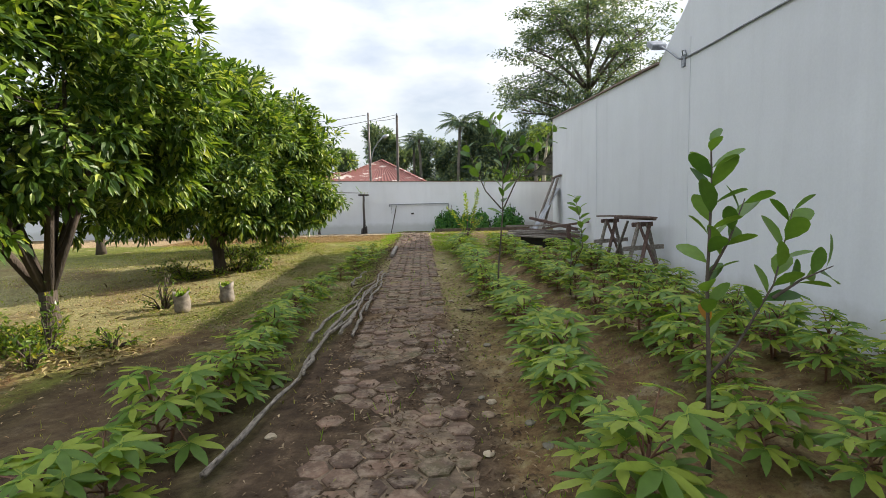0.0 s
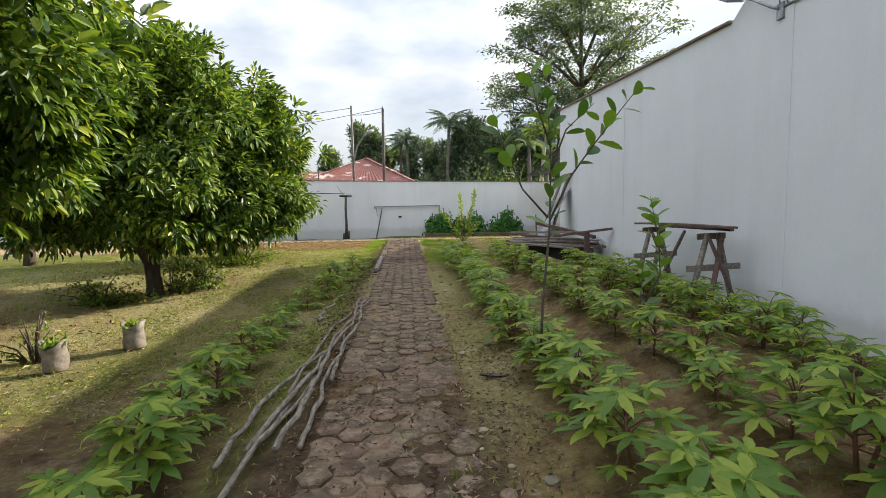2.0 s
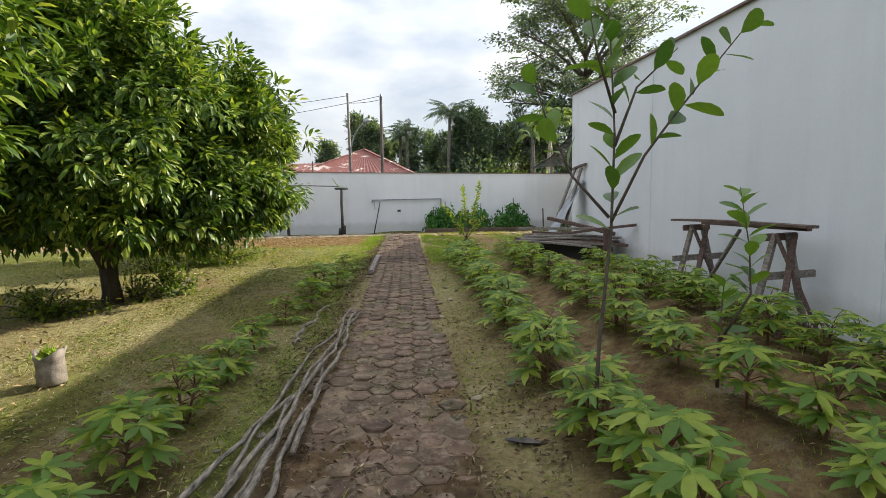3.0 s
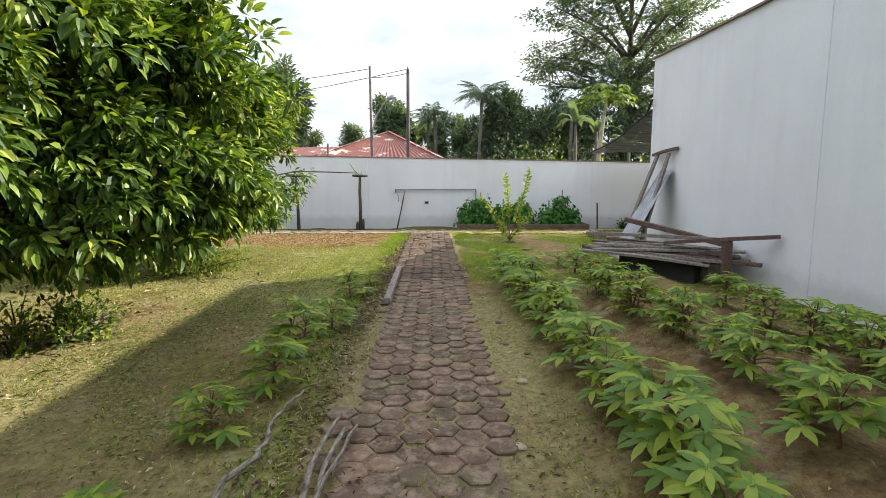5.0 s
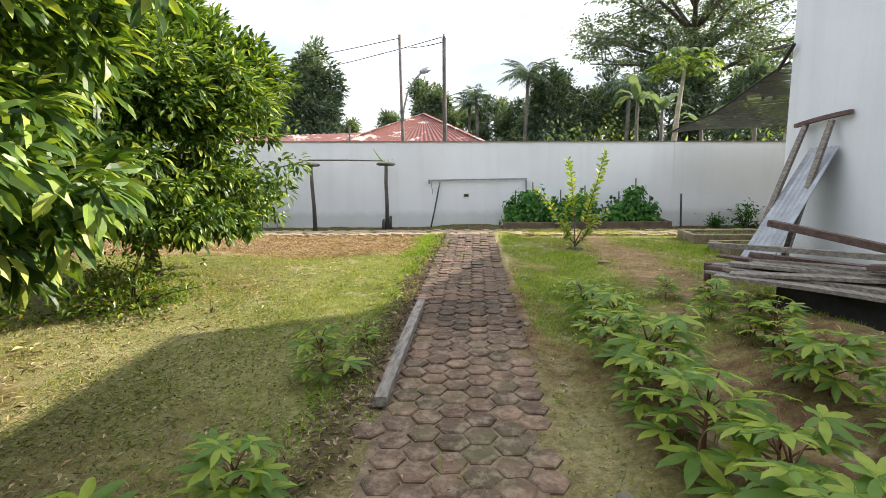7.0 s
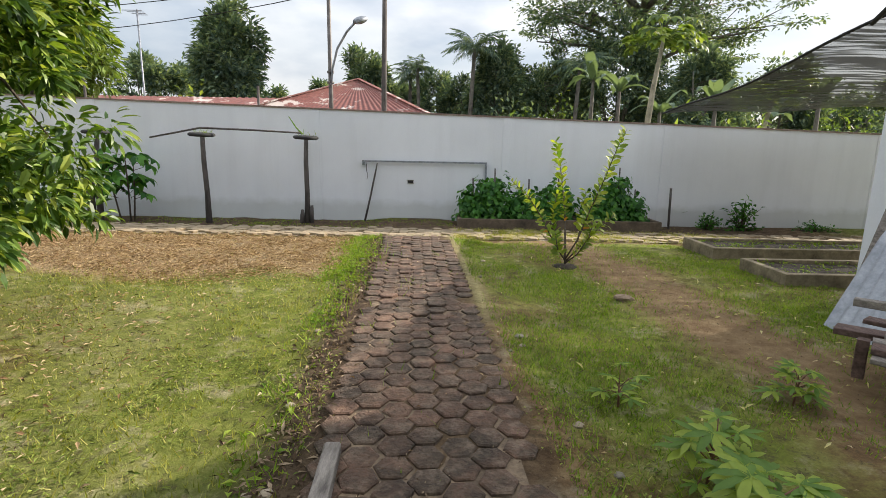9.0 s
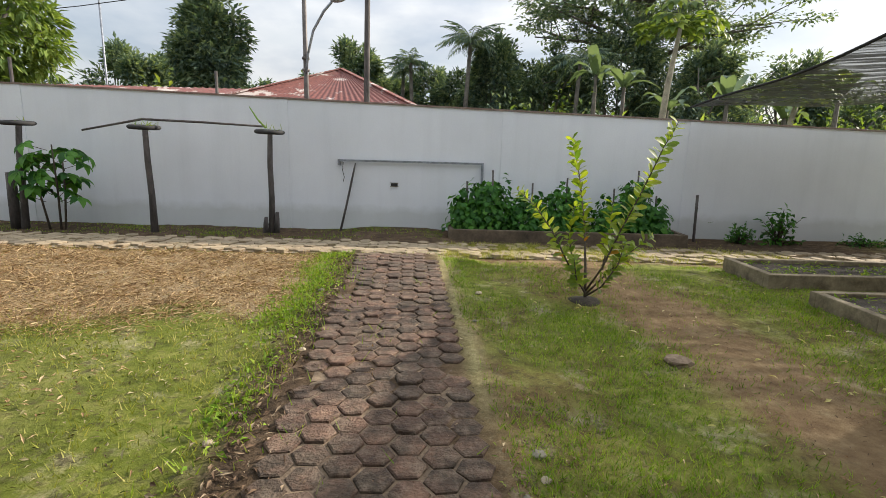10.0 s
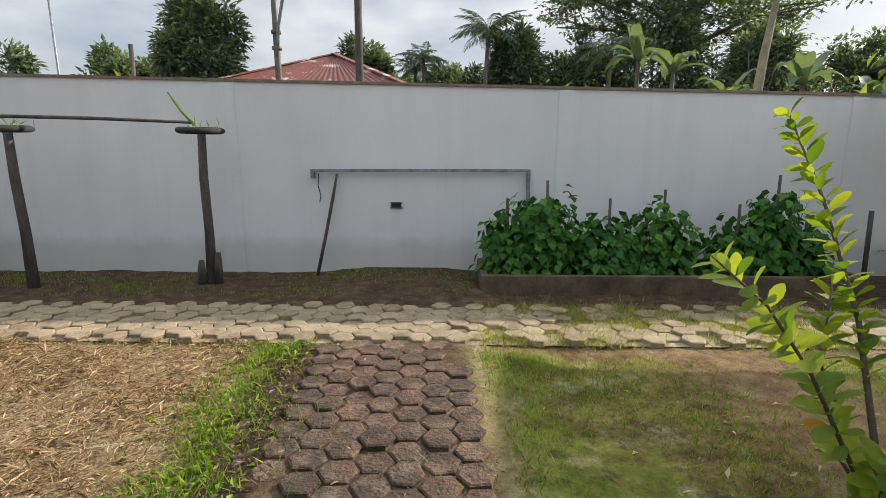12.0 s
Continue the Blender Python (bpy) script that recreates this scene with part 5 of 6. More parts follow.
def polybag(x, y, lean, seed):
    g = gz(x, y)
    b = empty("plant_bag", Matrix.Translation((x, y, g)) @ pose(0, 0, 0, lean, 0, 20 * seed), "grey plastic plant bag filled with soil and weeds", "plant bag", "plant bags")
    n = 20
    rows = [(0.0, 0.075), (0.02, 0.09), (0.08, 0.095), (0.13, 0.088), (0.19, 0.092), (0.235, 0.1), (0.245, 0.095), (0.205, 0.083)]
    rng = np.random.default_rng(seed)
    vs = [(r * math.cos(2 * math.pi * k / n) * (1 + rng.normal(0, 0.05)), r * math.sin(2 * math.pi * k / n) * (1 + rng.normal(0, 0.05)), z + rng.normal(0, 0.002) + (0.03 * math.sin(k * 0.7 + seed) if z > 0.19 else 0)) for z, r in rows for k in range(n)]
    fs = [[i * n + k, i * n + (k + 1) % n, (i + 1) * n + (k + 1) % n, (i + 1) * n + k] for i in range(len(rows) - 1) for k in range(n)] + [list(range(n))[::-1]]
    raw("bag", vs, fs, M_BAG, b, "dusty grey plastic", True)
    bm = bmesh.new()
    bmesh.ops.create_circle(bm, cap_ends=True, radius=0.09, segments=n)
    bmesh.ops.translate(bm, vec=(0, 0, 0.213), verts=bm.verts)
    part("soil", bm, M_SOIL, b)
    m = 26
    v, f = leaves(np.stack([rng.normal(0, 0.04, m), rng.normal(0, 0.04, m), np.full(m, 0.21)], 1), rng.normal(0, 0.5, (m, 3)) + (0, 0, 1), rng.normal(0, 1, (m, 3)), rng.uniform(0.05, 0.12, m), 0.04)
    raw("weed", v, f, M_GRASS, b)


M_BAG = mat_plain("dusty_bag", (0.12, 0.10, 0.08), (0.36, 0.31, 0.25), 14, 0.6, 0.4)
polybag(-2.94, 8.92, 2, 1)
polybag(-2.63, 9.5, -3, 2)


def trestle():
    t = empty("trestle", Matrix.Translation((3.42, 11.2, gz(3.3, 11.2))), "tall rough timber trestle with a board on top by the wall", "trestle")
    z = 0.96
    part("top_board", beam_bm((-0.1, 1.22, z - 0.01), (0.06, -0.98, z + 0.03), 0.12, 0.026, 0.004, 0.012), M_WOOD_RED, t)
    part("top_board", beam_bm((0.1, 0.9, z - 0.035), (0.13, -0.85, z - 0.0), 0.05, 0.035), M_WOOD_RED, t)
    for y, c in ((0.8, -0.02), (-0.62, 0.04)):
        for sx in (-1, 1):
            part("leg", beam_bm((c + 0.06 * sx, y, z - 0.05), (c + 0.31 * sx, y + 0.06 * sx, -0.03), 0.06, 0.035), M_WOOD, t)
            part("leg", beam_bm((c + 0.09 * sx, y - 0.05, z - 0.05), (c - 0.2 * sx, y - 0.3, -0.03), 0.05, 0.03), M_WOOD_RED, t)
        part("crosspiece", beam_bm((c - 0.31, y - 0.03, 0.5), (c + 0.31, y - 0.03, 0.53), 0.03, 0.07), M_WOOD, t)
        part("crosspiece", beam_bm((c - 0.16, y + 0.03, z - 0.09), (c + 0.16, y + 0.03, z - 0.08), 0.035, 0.07), M_WOOD_RED, t)
    part("brace", beam_bm((0.0, 0.7, 0.1), (0.02, 0.0, z - 0.06), 0.04, 0.025), M_WOOD, t)


trestle()


def plank_pile():
    rng = np.random.default_rng(9)
    b = empty("plank_stand", Matrix.Translation((2.95, 16.35, gz(2.95, 16.35))), "dark low block stand under a pile of old boards", "stand")
    part("block", box_bm(-0.36, 0.36, -0.62, 0.5, -0.05, 0.285, bevel=0.02, m=pose(0, 0, 0, 0, 0, 46)), M_BLACK, b)
    part("block", box_bm(0.25, 0.6, -0.75, -0.35, -0.05, 0.26, bevel=0.02, m=pose(0, 0, 0, 0, 0, 10)), M_CONC, b)
    g = gz(2.95, 16.35)
    d = Vector((1.72, -1.62, 0)).normalized()
    side = Vector((d.y, -d.x, 0))
    c = Vector((2.86, 16.32, g))
    k = 0
    for layer, z in enumerate((0.30, 0.35, 0.40, 0.445)):
        for q in range(6 - layer):
            L = rng.uniform(0.7, 1.22)
            o = side * (-0.38 + 0.155 * q + 0.06 * layer + rng.normal(0, 0.02)) + d * rng.normal(0, 0.12)
            tw = side * rng.normal(0, 0.1)
            tilt = rng.normal(0, 0.03)
            tagged(part("plank", beam_bm(c + o - d * L - tw + Vector((0, 0, z - tilt)), c + o + d * L + tw + Vector((0, 0, z + tilt)), rng.uniform(0.09, 0.16), rng.uniform(0.028, 0.048), 0.005, rng.normal(0, 0.012)), M_WOOD if k % 3 else M_WOOD_RED), "weathered grey board lying in a pile", "plank", "pile of old boards")
            k += 1
    for a, e, w, h, m, lab in (
        ((2.78, 17.55, 0.68), (3.74, 15.9, 0.42), 0.085, 0.075, M_WOOD_RED, "thick brown beam lying aslant over the board pile"),
        ((2.9, 16.1, 0.44), (3.75, 14.85, 0.66), 0.09, 0.05, M_WOOD_RED, "brown board sticking up out of the pile"),
        ((2.05, 17.3, 0.47), (3.4, 15.55, 0.55), 0.06, 0.05, M_WOOD, "grey batten lying on top of the pile"),
        ((3.4, 15.35, 0.1), (3.4, 15.35, 0.56), 0.1, 0.09, M_WOOD_RED, "short dark post under the pile's end"),
        ((3.05, 15.72, 0.28), (3.72, 15.1, 0.27), 0.07, 0.05, M_WOOD_RED, "dark batten at the pile's end"),
        ((1.98, 17.1, 0.05), (1.96, 17.08, 0.3), 0.06, 0.05, M_WOOD_RED, "short dark leg under the boards' end")):
        tagged(part("plank", beam_bm(a, e, w, h, 0.006, 0.006), m), lab, "plank", "pile of old boards")
    for a, e, lab in (((2.93, 18.42, gz(2.93, 18.42) - 0.02), (3.73, 18.78, 1.86), "long pale pole leaning on the white wall"), ((3.14, 18.02, gz(3.14, 18.0) - 0.02), (3.74, 18.26, 1.86), "weathered board leaning on the white wall")):
        tagged(part("leaning_board", beam_bm(a, e, 0.07, 0.045, 0.006, 0.02), M_WOOD), lab, "board", "boards leaning on the wall")
    tagged(part("leaning_board", beam_bm((3.72, 19.0, 1.86), (3.76, 17.95, 1.93), 0.06, 0.05, 0.005, 0.01), M_WOOD_RED), "short dark batten across the leaning boards", "board", "boards leaning on the wall")
    tagged(corrugated("metal_sheet", (2.74, 18.38, -0.06), (2.79, 17.72, -0.06), (3.76, 18.1, 1.55), (3.76, 18.7, 1.55), M_SHEET, None, "", 0.1, 0.018), "light grey corrugated metal sheet leaning on the wall", "metal sheet")


M_SHEET = mat_plain("zinc_sheet", (0.22, 0.24, 0.27), (0.4, 0.42, 0.46), 5, 0.45, 0.1, metal=0.4)
plank_pile()


def wall_light():
    t = empty("wall_light", Matrix.Translation((3.8, 10.05, 3.14)), "small floodlight on a bent arm fixed to the wall", "lamp")
    rod("arm", [(0.0, 0, 0), (-0.06, 0.05, 0.03), (-0.07, 0.35, 0.22), (-0.07, 0.62, 0.36)], 0.014, M_METAL, t)
    part("base", box_bm(-0.02, 0.01, -0.05, 0.05, -0.1, 0.06, bevel=0.006), M_METAL, t)
    hd = part("lamp_head", box_bm(-0.11, 0.11, -0.14, 0.14, -0.04, 0.05, bevel=0.02), M_METAL, t, "grey metal lamp head")
    hd.matrix_basis = pose(-0.08, 0.78, 0.42, 28, 0, 0)
    rod("hook", [(0.0, -0.1, 0.0), (-0.03, -0.1, 0.1), (-0.03, 0.0, 0.12), (-0.02, 0.0, 0.05)], 0.008, M_METAL, t)
    pts = [(3.795, 10.0 - 0.7 * i, 3.15 - 0.02 * i - 0.006 * math.sin(i * 1.9)) for i in range(13)]
    tagged(rod("wall_cable", pts, 0.012, M_METAL, sides=6), "thin grey cable clipped along the tall wall", "cable")


wall_light()


def stone(x, y, r, m, label, seed, flat=0.5):
    rng = np.random.default_rng(seed)
    bm = bmesh.new()
    bmesh.ops.create_icosphere(bm, subdivisions=2, radius=r)
    for v in bm.verts:
        v.co *= 1 + rng.normal(0, 0.09)
        v.co.z *= flat
    bmesh.ops.translate(bm, vec=(x, y, gz(x, y) + r * flat * 0.45), verts=bm.verts)
    return tagged(part("stone", bm, m), label, "stone", "loose stones")


M_LUMP = mat_plain("brown_lump", (0.11, 0.075, 0.05), (0.34, 0.25, 0.17), 9, 0.95, 0.7, 0.01)
stone(1.24, 19.05, 0.095, M_LUMP, "broken lump of concrete lying on bare soil", 1, 0.45)
mound = bmesh.new()
bmesh.ops.create_icosphere(mound, subdivisions=3, radius=0.16)
for v in mound.verts:
    v.co = Vector((v.co.x, v.co.y, v.co.z * 0.32)) * (1 + 0.1 * math.sin(23 * v.co.x + 5) * math.sin(19 * v.co.y))
bmesh.ops.translate(mound, vec=(1.014, 20.556, gz(1.014, 20.556) - 0.005), verts=mound.verts)
tagged(part("soil_mound", mound, M_SOIL, None, "", True), "small mound of dark soil round the young tree's foot", "soil mound")
rs = np.random.default_rng(12)
for k in range(46):
    y = float(rs.uniform(4, 21.5))
    x = float(path_right(y) + rs.uniform(0.0, 0.35)) if k % 3 else float(path_left(y) - rs.uniform(0.05, 0.3))
    stone(x, y, float(rs.uniform(0.012, 0.038)), M_SAND if k % 2 else M_CONC, "small pale stone beside the path", 100 + k, 0.5)

bush("weed_shrub", (-4.2, 16.15), (1.1, 0.65, 0.78), 2000, 0.075, 0.45, M_LIME, "yellow-green weedy shrub in the rough grass", 401)
bush("weed_shrub", (-3.6, 12.95), (0.5, 0.45, 0.5), 800, 0.075, 0.5, M_TREE_LEAF, "low weeds round the foot of the tree", 402)
bush("weed_shrub", (-3.35, 9.2), (0.35, 0.3, 0.55), 160, 0.06, 0.4, M_LIME, "thin straggly weeds in the rough grass", 403)
bush("weed_shrub", (-3.9, 7.4), (0.9, 0.5, 0.24), 900, 0.07, 0.45, M_LIME, "low weeds round the foot of the tree", 404)
bush("weed_shrub", (-4.5, 11.8), (0.8, 0.5, 0.5), 900, 0.07, 0.45, M_LIME, "low weeds round the foot of the tree", 405)
bush("weed_shrub", (-5.2, 15.4), (0.7, 0.5, 0.5), 420, 0.08, 0.4, M_LIME, "yellow-green weedy shrub in the rough grass", 406)
tagged(rod("vine_hoop", [(-4.08, 12.86, 0.04), (-3.95, 12.7, -0.02), (-3.7, 12.72, -0.03), (-3.5, 12.95, 0.0), (-3.46, 13.24, 0.12)], 0.018, M_STICK), "bent pale vine lying in the grass", "vine")


M_LAWN_BIT = mat_leaf("lawn_bit", [(0.0, (0.06, 0.09, 0.02)), (0.5, (0.14, 0.12, 0.05)), (1.0, (0.5, 0.44, 0.28))], 0.9, 0.1, 0.1)
M_CRUMB = mat_leaf("soil_crumb", [(0.0, (0.05, 0.033, 0.022)), (0.6, (0.15, 0.10, 0.065)), (1.0, (0.36, 0.28, 0.19))], 0.95, 0.05, 0.1)


M_DEAD = mat_leaf("dead_leaf", [(0.0, (0.07, 0.05, 0.025)), (0.5, (0.19, 0.14, 0.06)), (1.0, (0.42, 0.36, 0.17))], 0.7, 0.15, 0.2)
for k, (x, y, h) in enumerate(((-3.05, 6.75, 0.42), (-3.3, 7.25, 0.6), (-2.75, 7.35, 0.3), (-3.75, 6.7, 0.3), (-4.6, 8.0, 0.45), (-3.75, 12.5, 0.45), (-4.1, 12.9, 0.55))):
    bush("weed", (x, y), (0.26, 0.22, h), 110, 0.075, 0.45, M_LIME, "leafy green weed growing in dead leaves", 420 + k, "weed", 3)


def fallen_piece(name, x, y, L, W, yaw, m, label, category):
    """A single curled leaf or bark flake lying on the soil."""
    vs, fs = [], []
    prof = ((0.0, 0.15), (0.2, 0.7), (0.5, 1.0), (0.8, 0.75), (1.0, 0.1))
    for s, w in prof:
        for q in (-1, -0.5, 0, 0.5, 1):
            vs.append((q * w * W / 2, L * (s - 0.5), 0.012 + 0.22 * W * q * q * w + 0.05 * L * (2 * s - 1) ** 2))
    n = len(vs)
    vs += [(a, b, c - 0.006) for a, b, c in vs]
    for i in range(len(prof) - 1):
        for q in range(4):
            k = i * 5 + q
            fs += [[k, k + 1, k + 6, k + 5], [k + n, k + n + 5, k + n + 6, k + n + 1]]
    ob = tagged(raw(name, vs, fs, m, None, "", True), label, category)
    ob.matrix_world = Matrix.Translation((x, y, gz(x, y))) @ pose(0, 0, 0, 0, 4, yaw)


M_RUST_LEAF = mat_plain("rust_leaf", (0.2, 0.07, 0.03), (0.42, 0.19, 0.09), 12, 0.7, 0.3)
fallen_piece("fallen_leaf", 1.5, 9.75, 0.3, 0.17, 20, M_RUST_LEAF, "large rust-brown fallen leaf among the cassava", "leaf")
fallen_piece("bark_flake", 0.66, 8.35, 0.2, 0.07, 75, M_POST, "dark curled flake of bark lying on the soil", "bark")
fallen_piece("fallen_leaf", 1.35, 8.0, 0.2, 0.1, 70, M_SAND, "pale dry fallen leaf among the cassava", "leaf")
for k, (x, y, r) in enumerate(((0.67, 5.15, 0.03), (0.16, 11.95, 0.055), (0.22, 11.75, 0.045), (0.12, 12.25, 0.04), (0.62, 6.3, 0.045), (0.58, 6.9, 0.04), (0.7, 5.6, 0.04))):
    stone(x, y, r, M_LUMP if k else M_SAND, "broken lump of concrete at the path edge", 160 + k, 0.42)

# ---- grass and litter ----
def blades(name, n, xr, yr, keep, hmin, hmax, w, material, label, seed, lean=0.5):
    rng = np.random.default_rng(seed)
    x, y = rng.uniform(*xr, n), rng.uniform(*yr, n)
    ok = keep(x, y) > rng.random(n)
    x, y = x[ok], y[ok]
    m = len(x)
    p = np.stack([x, y, ground_z(x, y) - 0.004], 1)
    a = rng.uniform(0, 2 * np.pi, m)
    s = np.stack([np.cos(a), np.sin(a), 0 * a], 1) * w / 2
    h = rng.uniform(hmin, hmax, m)
    tip = p + np.stack([rng.normal(0, lean, m) * h, rng.normal(0, lean, m) * h, h], 1)
    v = np.stack([p - s, p + s, tip], 1).reshape(-1, 3)
    f = np.arange(m * 3).reshape(-1, 3)
    return tagged(raw(name, v, f, material), label, "grass", "", "stuff")


def clump(x, y, k=1.0):
    return 0.5 + 0.5 * np.sin(2.3 * k * x + 1.1 * y) * np.sin(1.9 * k * y - 0.8 * x) + 0.3 * np.sin(6.1 * x * k) * np.sin(5.3 * y * k)


def keep_right(x, y):
    bare = np.exp(-((x - 1.6 - 0.12 * (20.5 - y)) / 0.55) ** 2)
    return (x > path_right(y) + 0.08) * smoothstep(14.5, 17.0, y) * (1 - 0.95 * bare) * np.clip(clump(x, y) * 1.1, 0, 1) * (y < 22.2)


def keep_left(x, y):
    d = path_left(y) - x
    lawn = smoothstep(13.5, 15.5, y) * smoothstep(20.6, 19.6, y) * 0.8 + smoothstep(-2.4, -3.4, x) * 0.35 + 0.22
    return (d > 0.05) * lawn * np.clip(clump(x, y, 0.8), 0.1, 1) * (1 - 0.9 * smoothstep(19.4, 20.2, y) * smoothstep(0.4, 0.9, d))


def keep_verge(x, y):
    d = path_left(y) - x
    lush = smoothstep(18.3, 20.3, y)
    return np.exp(-((d - 0.26 - 0.06 * lush) / (0.14 + 0.1 * lush)) ** 2) * np.clip(clump(x * 1.3, y, 1.9) * 1.6 - 0.35 + 0.6 * lush, 0, 1) * smoothstep(5, 16, y) * (0.5 + 0.5 * smoothstep(17, 20, y))


blades("lawn_grass", 150000, (-0.6, 3.8), (14.5, 22.2), keep_right, 0.015, 0.05, 0.007, M_GRASS, "short green lawn grass in patches", 1)
blades("rough_grass", 110000, (-9, -0.5), (4, 22), keep_left, 0.015, 0.06, 0.008, M_GRASS_DRY, "thin sunlit yellow-green grass", 2)
blades("verge_grass", 64000, (-2.2, -0.3), (5, 22.4), keep_verge, 0.025, 0.085, 0.010, M_GRASS, "taller green grass tufts along the path", 3)
blades("joint_grass", 17000, (-1.7, 0.9), (3, 22.5), lambda x, y: (x > path_left(y)) * (x < path_right(y) + 0.25) * smoothstep(0.95, 1.2, clump(x * 2, y * 1.3)) + 0.03 * (x > path_left(y) - 0.05), 0.03, 0.1, 0.008, M_GRASS, "grass tufts growing between the pavers", 4)
blades("soil_grass", 26000, (0.3, 3.7), (3, 15), lambda x, y: np.clip(clump(x, y) - 0.25, 0, 1) * (x > path_right(y)), 0.012, 0.045, 0.007, M_GRASS, "sparse grass on the tilled soil", 5)
blades("strip_grass", 22000, (-10, 5), (22.3, 24.9), lambda x, y: np.clip(clump(x, y) * 0.7, 0, 1) * (0.12 + 0.88 * (y < 23.3)), 0.02, 0.06, 0.008, M_GRASS_DRY, "thin grass on the strip below the wall", 6)

blades("cross_path_grass", 24000, (-0.4, 4.6), (22.4, 23.35), lambda x, y: np.clip(clump(x * 1.4, y * 2.2) * 1.2 - 0.1, 0.05, 1) * (0.35 + 0.65 * (x < 2.6)), 0.05, 0.1, 0.009, M_GRASS_DRY, "yellow-green grass growing over the cross path", 7, 0.8)
blades("wall_foot_moss", 16000, (-11, -0.4), (23.9, 24.95), lambda x, y: np.clip(clump(x, y * 1.6) * 1.1 - 0.2, 0.03, 1), 0.01, 0.035, 0.012, M_GRASS, "green moss and weeds at the foot of the wall", 8)


M_STRAW = mat_leaf("cut_straw", [(0.0, (0.12, 0.07, 0.035)), (0.5, (0.34, 0.22, 0.12)), (1.0, (0.58, 0.45, 0.27))], 0.85, 0.15, 0.15)


def litter(name, n, xr, yr, keep, size, material, label, seed, narrow=1.0):
    rng = np.random.default_rng(seed)
    x, y = rng.uniform(*xr, n), rng.uniform(*yr, n)
    ok = keep(x, y) > rng.random(n)
    x, y = x[ok], y[ok]
    m = len(x)
    pos = np.stack([x, y, ground_z(x, y) + rng.uniform(0.002, 0.02, m)], 1)
    al = np.stack([rng.normal(size=m), rng.normal(size=m), rng.normal(0, 0.25, m)], 1)
    v, f = leaves(pos, al, np.stack([rng.normal(0, 0.4, m), rng.normal(0, 0.4, m), np.ones(m)], 1), size * rng.uniform(0.5, 1.3, m), size * narrow * rng.uniform(0.12, 0.4, m), 0.3)
    return tagged(raw(name, v, f, material), label, "leaf litter", "", "stuff")


litter("cut_straw", 26000, (-9.5, -1.4), (19.2, 22.5), lambda x, y: smoothstep(19.4, 20.2, y + 0.4 * np.sin(1.3 * x)) * (x < path_left(y) - 0.45) * np.clip(clump(x * 2.1, y * 2.4) * 1.5 - 0.3, 0, 1), 0.12, M_STRAW, "tufts of cut dry straw and brown leaves", 21, 0.35)
litter("dry_leaves", 60000, (-9.5, -1.4), (19.2, 22.5), lambda x, y: smoothstep(19.4, 20.2, y + 0.4 * np.sin(1.3 * x)) * (x < path_left(y) - 0.45), 0.055, M_STRAW, "thick layer of dry brown leaves and cut grass", 11, 0.5)
litter("dry_leaves", 12000, (-8, -2.3), (5.5, 19), lambda x, y: 0.35 + 0.65 * np.exp(-((x + 3.6) / 0.9) ** 2), 0.055, M_LITTER, "scattered dry leaves in the rough grass", 12)
litter("soil_crumbs", 70000, (-2.8, 3.7), (3.2, 22.4), lambda x, y: (0.35 + 0.65 * ((x > path_left(y) - 0.4) & (x < path_right(y) + 0.4))) * np.clip(clump(x * 1.7, y) * 1.2 - 0.1, 0.1, 1), 0.022, M_CRUMB, "crumbs of soil, bark and dead leaf on path and soil", 14)
litter("soil_clods", 26000, (-2.4, 0.0), (9, 22.3), lambda x, y: np.exp(-((path_left(y) - x - 0.12) / 0.16) ** 2), 0.06, M_CRUMB, "dark clods of earth and dead leaf along the path edge", 15)
litter("fallen_leaves", 1500, (-5.2, -2.4), (6.1, 7.6), lambda x, y: np.exp(-((y - 6.85 - 0.25 * np.sin(2 * x)) / 0.4) ** 2), 0.13, M_DEAD, "curled brown and olive fallen leaves round the tree", 18)
litter("fallen_leaves", 2600, (-6.5, -2.6), (8.5, 17.5), lambda x, y: np.clip(clump(x, y, 1.2) - 0.2, 0, 1) * np.exp(-((x + 4.0) / 1.3) ** 2), 0.1, M_DEAD, "curled brown fallen leaves under the fruit trees", 19)
litter("path_debris", 14000, (-0.7, 0.9), (3.0, 12.5), lambda x, y: (x > path_left(y)) * np.clip(clump(x * 2.2, y * 1.7) * 1.2, 0.15, 1) * smoothstep(12.5, 8.0, y), 0.045, M_CRUMB, "dead leaf bits and soil strewn over the pavers", 22)
litter("soil_crumbs", 26000, (-3.2, 0.6), (8.0, 16.0), lambda x, y: (x < path_left(y) + 0.1) * np.clip(clump(x * 1.5, y * 1.3), 0.15, 1), 0.035, M_LAWN_BIT, "pale and dark bits of leaf on the dusty soil", 20)
M_CLOVER = mat_leaf("clover_leaf", [(0.0, (0.09, 0.14, 0.025)), (0.5, (0.18, 0.23, 0.04)), (1.0, (0.31, 0.35, 0.08))], 0.6, 0.25, 0.2)
litter("clover", 60000, (-3.4, -0.4), (6.8, 17.5), lambda x, y: (x < path_left(y) - 0.02) * np.clip(clump(x * 1.5, y * 1.1) * 1.3 - 0.25, 0.04, 1) * smoothstep(6.8, 9.0, y), 0.035, M_CLOVER, "low clover and small weeds on the shaded soil", 23)
litter("clover", 42000, (-0.2, 2.6), (5.0, 18.0), lambda x, y: (x > path_right(y) + 0.02) * np.exp(-((x - path_right(y) - 0.25) / 0.35) ** 2) * np.clip(clump(x * 1.3, y * 1.2) * 1.3 - 0.15, 0.05, 1) * (0.3 + 0.7 * smoothstep(8, 12, y)), 0.033, M_CLOVER, "low clover and small weeds beside the path", 24)
